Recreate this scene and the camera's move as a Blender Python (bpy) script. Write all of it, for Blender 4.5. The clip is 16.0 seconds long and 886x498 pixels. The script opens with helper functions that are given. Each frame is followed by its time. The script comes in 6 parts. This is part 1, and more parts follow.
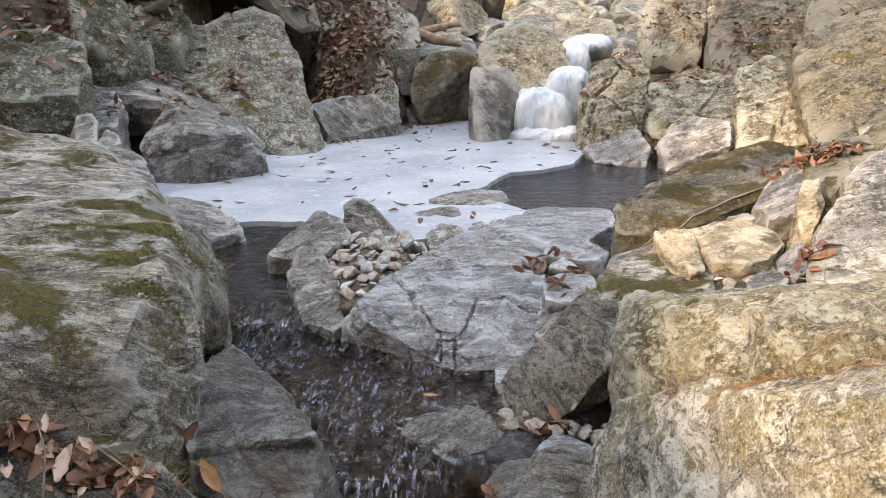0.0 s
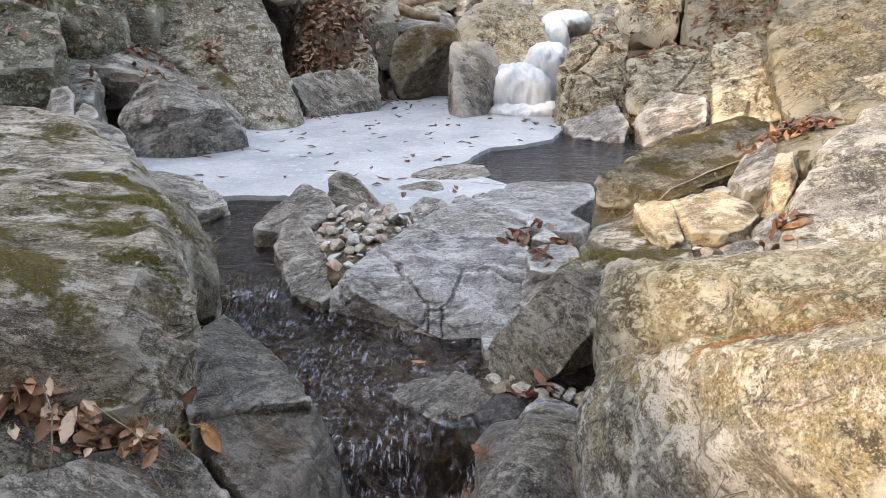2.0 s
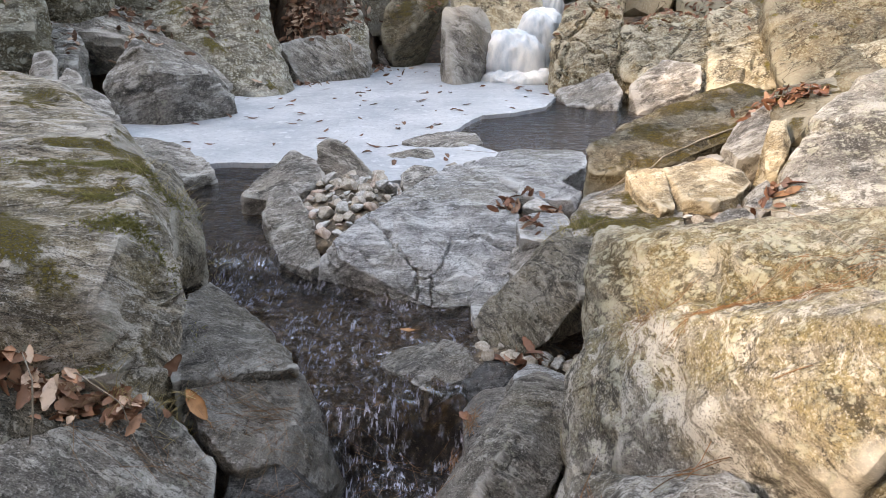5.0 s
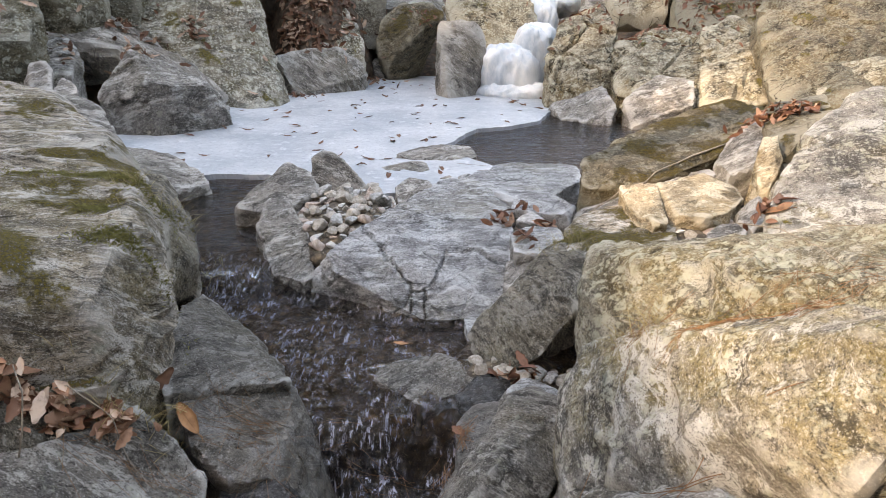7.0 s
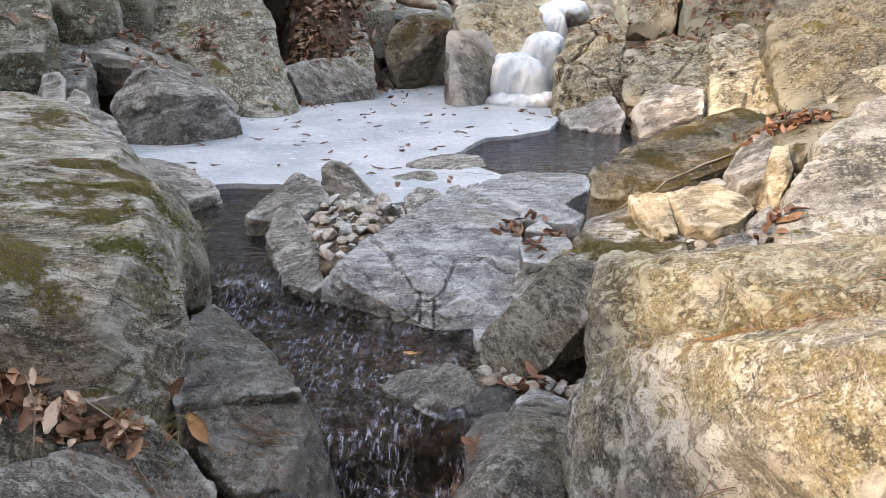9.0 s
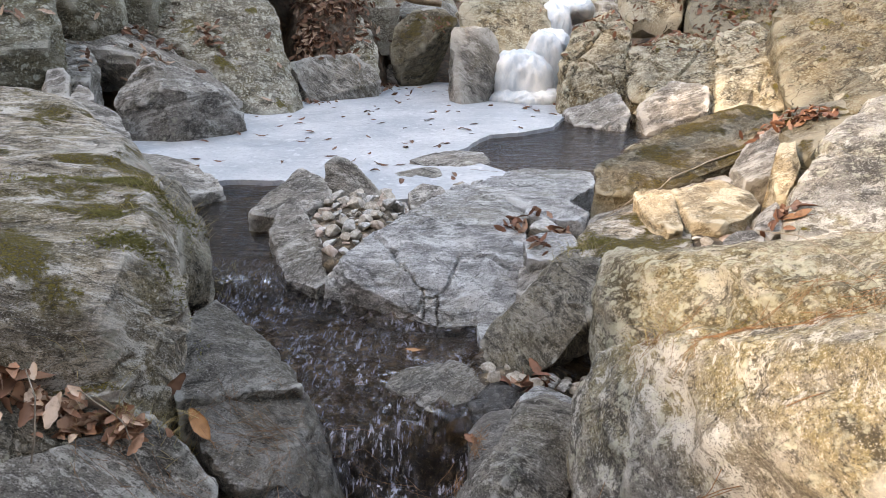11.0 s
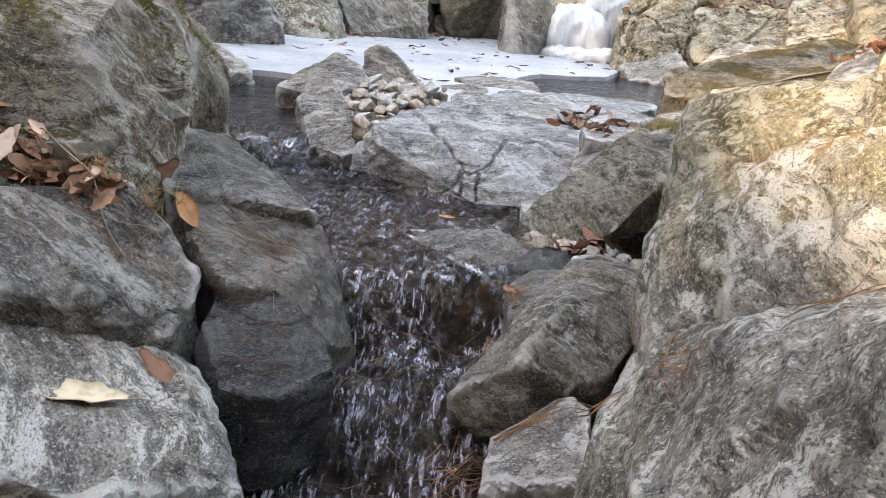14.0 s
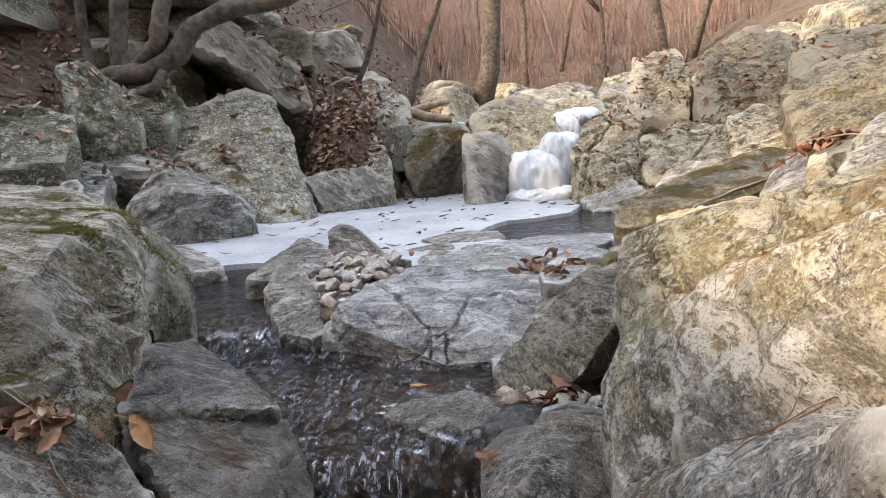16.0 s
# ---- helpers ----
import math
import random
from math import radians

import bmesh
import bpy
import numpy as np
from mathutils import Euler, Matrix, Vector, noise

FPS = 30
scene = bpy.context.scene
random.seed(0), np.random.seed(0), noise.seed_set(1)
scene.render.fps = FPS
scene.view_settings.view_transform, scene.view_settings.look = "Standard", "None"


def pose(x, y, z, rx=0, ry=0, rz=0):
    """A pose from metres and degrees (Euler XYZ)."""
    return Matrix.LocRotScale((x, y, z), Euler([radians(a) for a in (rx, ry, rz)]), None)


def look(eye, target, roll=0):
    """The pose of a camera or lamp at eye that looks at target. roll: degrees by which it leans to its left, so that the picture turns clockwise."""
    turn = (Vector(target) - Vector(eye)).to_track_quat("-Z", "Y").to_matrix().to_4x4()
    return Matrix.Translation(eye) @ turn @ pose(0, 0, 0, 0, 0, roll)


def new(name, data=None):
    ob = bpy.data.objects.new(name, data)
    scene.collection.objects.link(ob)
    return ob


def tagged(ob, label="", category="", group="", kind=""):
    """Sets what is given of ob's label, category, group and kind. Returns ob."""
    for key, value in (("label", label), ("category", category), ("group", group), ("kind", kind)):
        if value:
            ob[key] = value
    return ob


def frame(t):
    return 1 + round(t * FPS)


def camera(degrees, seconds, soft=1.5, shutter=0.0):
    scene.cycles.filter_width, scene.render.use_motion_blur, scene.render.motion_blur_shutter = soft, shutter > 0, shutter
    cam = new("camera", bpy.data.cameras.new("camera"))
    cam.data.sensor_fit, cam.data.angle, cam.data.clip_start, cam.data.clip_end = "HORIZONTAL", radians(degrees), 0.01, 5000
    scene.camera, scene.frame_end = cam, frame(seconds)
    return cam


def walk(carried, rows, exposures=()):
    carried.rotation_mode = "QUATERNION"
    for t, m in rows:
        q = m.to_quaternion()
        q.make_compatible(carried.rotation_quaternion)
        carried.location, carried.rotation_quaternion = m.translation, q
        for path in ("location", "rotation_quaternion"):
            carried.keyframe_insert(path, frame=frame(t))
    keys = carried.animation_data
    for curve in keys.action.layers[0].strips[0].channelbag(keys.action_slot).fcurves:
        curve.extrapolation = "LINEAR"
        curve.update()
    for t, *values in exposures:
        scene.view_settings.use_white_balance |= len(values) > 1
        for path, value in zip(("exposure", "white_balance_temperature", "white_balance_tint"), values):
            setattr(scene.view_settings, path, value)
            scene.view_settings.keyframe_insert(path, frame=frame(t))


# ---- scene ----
cam = camera(67.1, 16.0, soft=0.5)
PATH = [
    (0, (0.142, -0.044, 1.009), (0.088, 1.858, 0.393), 0.4),
    (0.5, (0.141, -0.041, 0.983), (0.099, 1.835, 0.291), -0.1),
    (1, (0.122, -0.065, 0.981), (0.081, 1.795, 0.247), 0.1),
    (1.5, (0.128, -0.085, 1.008), (0.11, 1.788, 0.309), 0.4),
    (2, (0.106, -0.098, 1.003), (0.123, 1.783, 0.324), 0.9),
    (2.5, (0.11, -0.085, 0.981), (0.119, 1.763, 0.219), 1.4),
    (3, (0.109, -0.078, 0.973), (0.123, 1.75, 0.16), 2.1),
    (3.5, (0.107, -0.077, 0.978), (0.125, 1.747, 0.157), 1.7),
    (4, (0.112, -0.08, 0.984), (0.146, 1.753, 0.185), 1.0),
    (6.5, (0.123, -0.078, 0.99), (0.174, 1.778, 0.247), 1.8),
    (7, (0.12, -0.08, 0.993), (0.176, 1.782, 0.264), 1.8),
    (7.5, (0.116, -0.082, 0.994), (0.16, 1.787, 0.284), 2.2),
    (8, (0.118, -0.081, 0.995), (0.156, 1.788, 0.285), 2.1),
    (8.5, (0.119, -0.08, 0.996), (0.15, 1.789, 0.286), 1.7),
    (9, (0.119, -0.08, 0.999), (0.148, 1.791, 0.292), 1.5),
    (11.5, (0.121, -0.059, 0.98), (0.128, 1.809, 0.266), 1.6),
    (12, (0.15, 0.015, 0.933), (0.042, 1.877, 0.212), 1.0),
    (12.5, (0.188, 0.078, 0.845), (-0.008, 1.909, 0.064), 2.1),
    (13, (0.17, 0.082, 0.749), (0.049, 1.933, 0.0), 5.8),
    (13.5, (0.143, 0.057, 0.608), (0.037, 1.919, -0.113), 7.4),
    (14, (0.103, 0.057, 0.503), (0.049, 1.919, -0.225), 6.8),
    (14.5, (0.13, 0.061, 0.449), (0.023, 1.977, -0.113), 0.9),
    (15, (0.174, 0.056, 0.471), (0.07, 2.005, 0.032), -0.6),
    (15.5, (0.191, 0.06, 0.502), (0.171, 2.025, 0.132), -0.6),
    (16, (0.203, 0.054, 0.556), (0.133, 2.03, 0.257), -2.9),
]
walk(cam, [(t, look(eye, target, roll)) for t, eye, target, roll in PATH], exposures=[(0, 3.42, 11600, 16), (12, 3.45, 11600, 16), (14, 3.85, 11600, 16), (15, 3.75, 11600, 16), (16, 3.5, 11600, 16)])

# ---- light ----
SUN_AZ, SUN_EL = 212.0, 33.0          # compass-like: degrees from +x, anticlockwise, towards the sun
world = bpy.data.worlds.new("winter_sky")
scene.world = world
world.use_nodes = True
wn = world.node_tree
sky = wn.nodes.new("ShaderNodeTexSky")
sky.sky_type, sky.sun_disc = "NISHITA", False
sky.sun_elevation = radians(SUN_EL)
sky.sun_rotation = radians(90.0 - SUN_AZ)
sky.air_density, sky.dust_density = 1.0, 0.6
wn.links.new(sky.outputs[0], wn.nodes["Background"].inputs[0])
wn.nodes["Background"].inputs[1].default_value = 0.15
sun = new("sun", bpy.data.lights.new("sun", "SUN"))
sun.data.energy, sun.data.angle, sun.data.color = 0.72, radians(0.6), (1.0, 0.975, 0.97)
sun_way = Vector((math.cos(radians(SUN_EL)) * math.cos(radians(SUN_AZ)),
                  math.cos(radians(SUN_EL)) * math.sin(radians(SUN_AZ)), math.sin(radians(SUN_EL))))
sun.matrix_world = look(sun_way * 50, (0, 0, 0))


# ---- numbers to noise ----
def lattice(ix, iy, iz, seed):
    h = (ix * 374761393 + iy * 668265263 + iz * 1274126177 + seed * 974711) & 0x7FFFFFFF
    h = ((h ^ (h >> 13)) * 1103515245 + 12345) & 0x7FFFFFFF
    h = ((h ^ (h >> 15)) * 69069 + 1) & 0x7FFFFFFF
    return (h & 0xFFFF) / 32767.5 - 1.0


def vnoise(p, seed=0):
    """Smooth noise from -1 to 1 at rows of places."""
    p = np.asarray(p, float)
    i = np.floor(p).astype(np.int64)
    f = p - i
    u = f * f * f * (f * (f * 6 - 15) + 10)
    out = 0.0
    for dx in (0, 1):
        for dy in (0, 1):
            for dz in (0, 1):
                w = (u[:, 0] if dx else 1 - u[:, 0]) * (u[:, 1] if dy else 1 - u[:, 1]) * (u[:, 2] if dz else 1 - u[:, 2])
                out = out + w * lattice(i[:, 0] + dx, i[:, 1] + dy, i[:, 2] + dz, seed)
    return out


def fbm(p, seed=0, octaves=4, gain=0.5):
    out, a = 0.0, 1.0
    for k in range(octaves):
        out = out + a * vnoise(np.asarray(p) * 2.03 ** k + 17.3 * k, seed + k)
        a *= gain
    return out


def cells(p, seed=0):
    """Distance from the border between two jittered cells, at rows of places."""
    p = np.asarray(p, float)
    i = np.floor(p).astype(np.int64)
    best = np.full((2, len(p)), 9.0)
    for dx in (-1, 0, 1):
        for dy in (-1, 0, 1):
            for dz in (-1, 0, 1):
                c = i + (dx, dy, dz)
                jit = np.stack([lattice(c[:, 0], c[:, 1], c[:, 2], seed + s) for s in (1, 2, 3)], 1) * 0.45 + 0.5
                d = np.linalg.norm(c + jit - p, axis=1)
                best[1] = np.minimum(best[1], np.maximum(d, best[0]))
                best[0] = np.minimum(best[0], d)
    return best[1] - best[0]


# ---- meshes ----
def mesh_of(name, verts, faces, mat, smooth=True):
    me = bpy.data.meshes.new(name)
    me.from_pydata([tuple(v) for v in verts], [], [tuple(f) for f in faces])
    me.materials.append(mat)
    if smooth:
        me.polygons.foreach_set("use_smooth", [True] * len(me.polygons))
    me.update()
    return me


def part(name, bm, material, parent, label=""):
    me = bpy.data.meshes.new(name)
    bm.to_mesh(me)
    bm.free()
    me.materials.append(material)
    me.polygons.foreach_set("use_smooth", [True] * len(me.polygons))
    ob = new(name, me)
    ob.parent = parent
    return tagged(ob, label)


BALLS = {}


def ball(sub):
    """Directions and faces of a sphere of triangles."""
    if sub not in BALLS:
        bm = bmesh.new()
        bmesh.ops.create_icosphere(bm, subdivisions=sub, radius=1)
        BALLS[sub] = (np.array([v.co[:] for v in bm.verts]), [[v.index for v in f.verts] for f in bm.faces])
        bm.free()
    return BALLS[sub]


def normals_of(verts, faces):
    f = np.asarray(faces)
    n = np.cross(verts[f[:, 1]] - verts[f[:, 0]], verts[f[:, 2]] - verts[f[:, 0]])
    out = np.zeros_like(verts)
    for k in range(3):
        np.add.at(out, f[:, k], n)
    return out / (np.linalg.norm(out, axis=1)[:, None] + 1e-12)


# ---- node materials ----
class Nodes:
    """A short way to write a node material."""

    def __init__(self, name):
        self.mat = bpy.data.materials.new(name)
        self.mat.use_nodes = True
        self.tree = self.mat.node_tree
        self.bsdf = self.tree.nodes["Principled BSDF"]
        self.coord = self.add("ShaderNodeTexCoord").outputs["Object"]

    def add(self, kind, **settings):
        n = self.tree.nodes.new(kind)
        return n

    def link(self, a, b):
        self.tree.links.new(a, b)

    def put(self, value, socket):
        if hasattr(value, "is_output"):
            self.link(value, socket)
        elif isinstance(value, (tuple, list)):
            socket.default_value = (*value, 1.0) if len(value) == 3 and len(socket.default_value) == 4 else tuple(value)
        else:
            socket.default_value = value

    def mapped(self, scale=(1, 1, 1), turn=(0, 0, 0), shift=(0, 0, 0), source=None):
        n = self.add("ShaderNodeMapping")
        self.link(source or self.coord, n.inputs[0])
        n.inputs["Location"].default_value = shift
        n.inputs["Rotation"].default_value = [radians(a) for a in turn]
        n.inputs["Scale"].default_value = scale
        return n.outputs[0]

    def noise(self, vec, scale, detail=6.0, rough=0.6, warp=0.0):
        n = self.add("ShaderNodeTexNoise")
        self.link(vec, n.inputs["Vector"])
        n.inputs["Scale"].default_value, n.inputs["Detail"].default_value = scale, detail
        n.inputs["Roughness"].default_value, n.inputs["Distortion"].default_value = rough, warp
        return n.outputs["Fac"]

    def voronoi(self, vec, scale, feature="F1", rand=1.0):
        n = self.add("ShaderNodeTexVoronoi")
        n.feature = feature
        self.link(vec, n.inputs["Vector"])
        n.inputs["Scale"].default_value, n.inputs["Randomness"].default_value = scale, rand
        return n.outputs["Distance"]

    def ramp(self, fac, lo, hi, a=0.0, b=1.0):
        n = self.add("ShaderNodeMapRange")
        n.interpolation_type = "SMOOTHSTEP"
        self.put(fac, n.inputs["Value"])
        for key, value in (("From Min", lo), ("From Max", hi), ("To Min", a), ("To Max", b)):
            n.inputs[key].default_value = value
        return n.outputs[0]

    def math(self, op, a, b=0.0):
        n = self.add("ShaderNodeMath")
        n.operation = op
        self.put(a, n.inputs[0])
        self.put(b, n.inputs[1])
        return n.outputs[0]

    def mix(self, fac, a, b):
        n = self.add("ShaderNodeMix")
        n.data_type = "RGBA"
        self.put(fac, n.inputs["Factor"])
        self.put(a, n.inputs["A"].node.inputs[6])
        self.put(b, n.inputs["B"].node.inputs[7])
        return n.outputs[2]

    def bump(self, height, distance, strength=1.0, after=None):
        n = self.add("ShaderNodeBump")
        n.inputs["Distance"].default_value, n.inputs["Strength"].default_value = distance, strength
        self.link(height, n.inputs["Height"])
        if after is not None:
            self.link(after, n.inputs["Normal"])
        return n.outputs[0]

    def up(self):
        g = self.add("ShaderNodeNewGeometry")
        s = self.add("ShaderNodeSeparateXYZ")
        self.link(g.outputs["Normal"], s.inputs[0])
        return s.outputs[2]

    def done(self, colour, rough, normal=None):
        self.put(colour, self.bsdf.inputs["Base Color"])
        self.put(rough, self.bsdf.inputs["Roughness"])
        if normal is not None:
            self.link(normal, self.bsdf.inputs["Normal"])
        return self.mat


def scaled(c, k):
    return tuple(min(1.0, v * k) for v in c)


def rock_material(name, base, streak, stain, lichen=0.0, lichen_colour=(0.42, 0.42, 0.34), moss=0.0, turn=(20, 8, 0), rough=0.85,
                  veins=0.35, band=0.32, crust=0.55, grime=0.5, stains=0.5, wear_highlight=0.7, moss_colour=(0.105, 0.084, 0.022), cover=0.0, cracks=0.5):
    """Gneiss: mineral grain, plane foliation, pale crusts, dark grime, rusty stains, lichen and moss on what faces up."""
    s = Nodes(name)
    info = s.add("ShaderNodeObjectInfo").outputs["Random"]
    shift = s.add("ShaderNodeVectorMath")
    s.link(s.math("MULTIPLY", info, 37.0), shift.inputs[1])
    tilted = s.add("ShaderNodeVectorRotate")
    tilted.inputs["Axis"].default_value = (0.8, 0.55, 0.25)
    s.link(s.coord, tilted.inputs["Vector"])
    s.link(s.math("MULTIPLY", s.math("SUBTRACT", s.math("FRACT", s.math("MULTIPLY", info, 7.31)), 0.5), 0.6), tilted.inputs["Angle"])
    s.link(tilted.outputs[0], shift.inputs[0])
    s.coord = shift.outputs[0]
    base, streak = (base[0] * 1.07, base[1] * 0.985, base[2] * 0.93), (streak[0] * 1.03, streak[1], streak[2] * 0.97)
    dark, light = scaled(base, 0.22), scaled(base, 1.7)
    big = s.noise(s.coord, 2.2, 5, 0.6)
    blotch = s.noise(s.coord, 8.0, 10, 0.72)
    patchy = s.noise(s.mapped((1, 1, 1), (0, 0, 0), (4.1, 2.2, 9.3)), 11.0, 12, 0.78)
    speck = s.noise(s.coord, 80.0, 7, 0.8)
    laid = s.mapped((1, 1, 1), turn)
    sway = s.add("ShaderNodeTexNoise")
    sway.inputs["Scale"].default_value, sway.inputs["Detail"].default_value = 3.5, 3
    s.link(laid, sway.inputs["Vector"])
    soft = s.add("ShaderNodeVectorMath")
    soft.operation = "MULTIPLY_ADD"
    s.link(sway.outputs["Color"], soft.inputs[0])
    soft.inputs[1].default_value = (0.08, 0.08, 0.12)
    s.link(laid, soft.inputs[2])
    laid = soft.outputs[0]
    folia = s.noise(s.mapped((0.8, 0.8, 4.6), source=laid), 5.5, 10, 0.72)
    thin = s.noise(s.mapped((1.0, 1.0, 4.6), source=laid), 20.0, 8, 0.76)
    grain = s.noise(s.mapped((0.9, 0.9, 1.5), source=laid), 230.0, 3, 0.7)
    col = s.mix(s.ramp(blotch, 0.36, 0.64), scaled(base, 0.55), scaled(base, 1.25))
    col = s.mix(s.ramp(folia, 0.53, 0.60, 0.0, min(1.0, 1.1 * band)), col, light)
    col = s.mix(s.ramp(folia, 0.46, 0.40, 0.0, min(1.0, 1.2 * band)), col, dark)
    col = s.mix(s.ramp(thin, 0.46, 0.40, 0.0, min(1.0, 1.3 * band)), col, dark)
    col = s.mix(s.math("MULTIPLY", s.ramp(thin, 0.54, 0.60, 0.0, min(1.0, 1.5 * veins)), s.ramp(big, 0.38, 0.55, 0.2, 1.0)), col, streak)
    # rust and tannin
    ochre = s.mix(s.ramp(speck, 0.4, 0.62), scaled(stain, 0.65), scaled(stain, 1.4))
    col = s.mix(s.math("MULTIPLY", s.ramp(big, 0.47, 0.60), s.ramp(patchy, 0.36, 0.56, 0.25 * stains, stains)), col, ochre)
    # pale crust with torn edges, dark grime likewise
    chalk = s.noise(s.mapped((0.8, 0.8, 2.4), shift=(7.7, 1.3, 5.1), source=laid), 6.0, 13, 0.78)
    col = s.mix(s.ramp(chalk, 0.525, 0.555, 0.0, min(1.0, 1.25 * crust)), col, streak)
    soot = s.noise(s.mapped((0.8, 0.8, 2.2), shift=(2.7, 8.3, 1.1), source=laid), 5.0, 13, 0.79)
    col = s.mix(s.ramp(soot, 0.525, 0.56, 0.0, min(1.0, 1.3 * grime)), col, scaled(base, 0.15))
    # mineral grain
    col = s.mix(s.ramp(speck, 0.57, 0.62, 0.0, 0.6), col, scaled(streak, 1.15))
    col = s.mix(s.ramp(speck, 0.43, 0.38, 0.0, 0.75), col, scaled(base, 0.10))
    col = s.mix(s.ramp(grain, 0.45, 0.36, 0.0, 0.8), col, scaled(base, 0.15))
    col = s.mix(s.ramp(grain, 0.56, 0.68, 0.0, 0.55), col, scaled(streak, 1.1))
    # ridges paled: worn rims plus an edge highlight put into the colour
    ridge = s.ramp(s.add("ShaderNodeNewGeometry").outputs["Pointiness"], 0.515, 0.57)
    col = s.mix(s.math("MULTIPLY", ridge, wear_highlight), col, scaled(streak, 1.0))
    # hollows of the mesh darkened in the colour, as shade would do
    pit_shade = s.ramp(s.add("ShaderNodeNewGeometry").outputs["Pointiness"], 0.475, 0.42)
    col = s.mix(s.math("MULTIPLY", pit_shade, 0.6), col, scaled(base, 0.2))
    # fractures
    bent = s.add("ShaderNodeVectorMath")
    s.link(s.mapped((1, 1, 1.9), source=laid), bent.inputs[0])
    wob = s.add("ShaderNodeTexNoise")
    wob.inputs["Scale"].default_value, wob.inputs["Detail"].default_value, wob.inputs["Roughness"].default_value = 9.0, 6, 0.65
    s.link(s.coord, wob.inputs["Vector"])
    sc = s.add("ShaderNodeVectorMath")
    sc.operation = "SCALE"
    s.link(wob.outputs["Color"], sc.inputs[0])
    sc.inputs["Scale"].default_value = 0.10
    s.link(sc.outputs[0], bent.inputs[1])
    split = s.voronoi(bent.outputs[0], 3.6, "DISTANCE_TO_EDGE")
    gap = s.math("MULTIPLY", s.ramp(split, 0.016, 0.004), s.ramp(soot, 0.44, 0.52, 0.0, cracks))
    col = s.mix(gap, col, scaled(base, 0.08))
    relief = s.math("ADD", s.math("MULTIPLY", folia, 0.9), s.math("MULTIPLY", thin, 0.45))
    relief = s.math("ADD", relief, s.math("MULTIPLY", patchy, 0.55))
    relief = s.math("SUBTRACT", relief, s.math("MULTIPLY", gap, 0.35))
    if lichen > 0:
        warped = s.add("ShaderNodeVectorMath")
        s.link(s.coord, warped.inputs[0])
        wob2 = s.add("ShaderNodeTexNoise")
        wob2.inputs["Scale"].default_value, wob2.inputs["Detail"].default_value, wob2.inputs["Roughness"].default_value = 34.0, 8, 0.75
        s.link(s.coord, wob2.inputs["Vector"])
        sc2 = s.add("ShaderNodeVectorMath")
        sc2.operation = "SCALE"
        s.link(wob2.outputs["Color"], sc2.inputs[0])
        sc2.inputs["Scale"].default_value = 0.055
        s.link(sc2.outputs[0], warped.inputs[1])
        spots = s.voronoi(warped.outputs[0], 17.0)
        spots2 = s.voronoi(warped.outputs[0], 48.0)
        m1 = s.math("MULTIPLY", s.ramp(spots, 0.40, 0.34), s.ramp(blotch, 0.62 - 0.16 * lichen, 0.66 - 0.14 * lichen))
        m2 = s.math("MULTIPLY", s.ramp(spots2, 0.44, 0.34), s.ramp(patchy, 0.58 - 0.16 * lichen, 0.64 - 0.16 * lichen))
        m = s.math("MULTIPLY", s.math("MAXIMUM", m1, m2), s.ramp(speck, 0.34, 0.48, 0.2, 1.0))
        col = s.mix(s.math("MULTIPLY", m, min(0.92, 0.35 + 0.6 * lichen)), col, lichen_colour)
        relief = s.math("ADD", relief, s.math("MULTIPLY", m, 0.08))
    if moss > 0:
        where = s.noise(s.coord, 3.1, 8, 0.66)
        tuft = s.noise(s.coord, 150.0, 5, 0.75)
        m = s.math("MULTIPLY", s.ramp(s.up(), 0.35 - cover, 0.8 - cover), s.ramp(s.math("ADD", where, s.math("MULTIPLY", s.math("SUBTRACT", patchy, 0.5), 0.45)), 0.67 - 0.2 * moss, 0.73 - 0.2 * moss))
        m = s.math("MULTIPLY", m, s.ramp(tuft, 0.34, 0.5, 0.1, 1.0))
        col = s.mix(m, col, s.mix(s.ramp(tuft, 0.4, 0.62), scaled(moss_colour, 0.2), scaled(moss_colour, 2.6)))
        relief = s.math("ADD", relief, s.math("MULTIPLY", s.math("MULTIPLY", m, tuft), 0.8))
    s.bsdf.inputs["Specular IOR Level"].default_value = 0.15 if rough > 0.6 else 0.45
    nrm = s.bump(relief, 0.022, 1.0)
    nrm = s.bump(s.math("ADD", speck, s.math("MULTIPLY", grain, 0.4)), 0.004, 0.8, nrm)
    return s.done(col, s.ramp(blotch, 0.3, 0.7, max(0.05, rough - 0.12), min(1.0, rough + 0.08)), nrm)


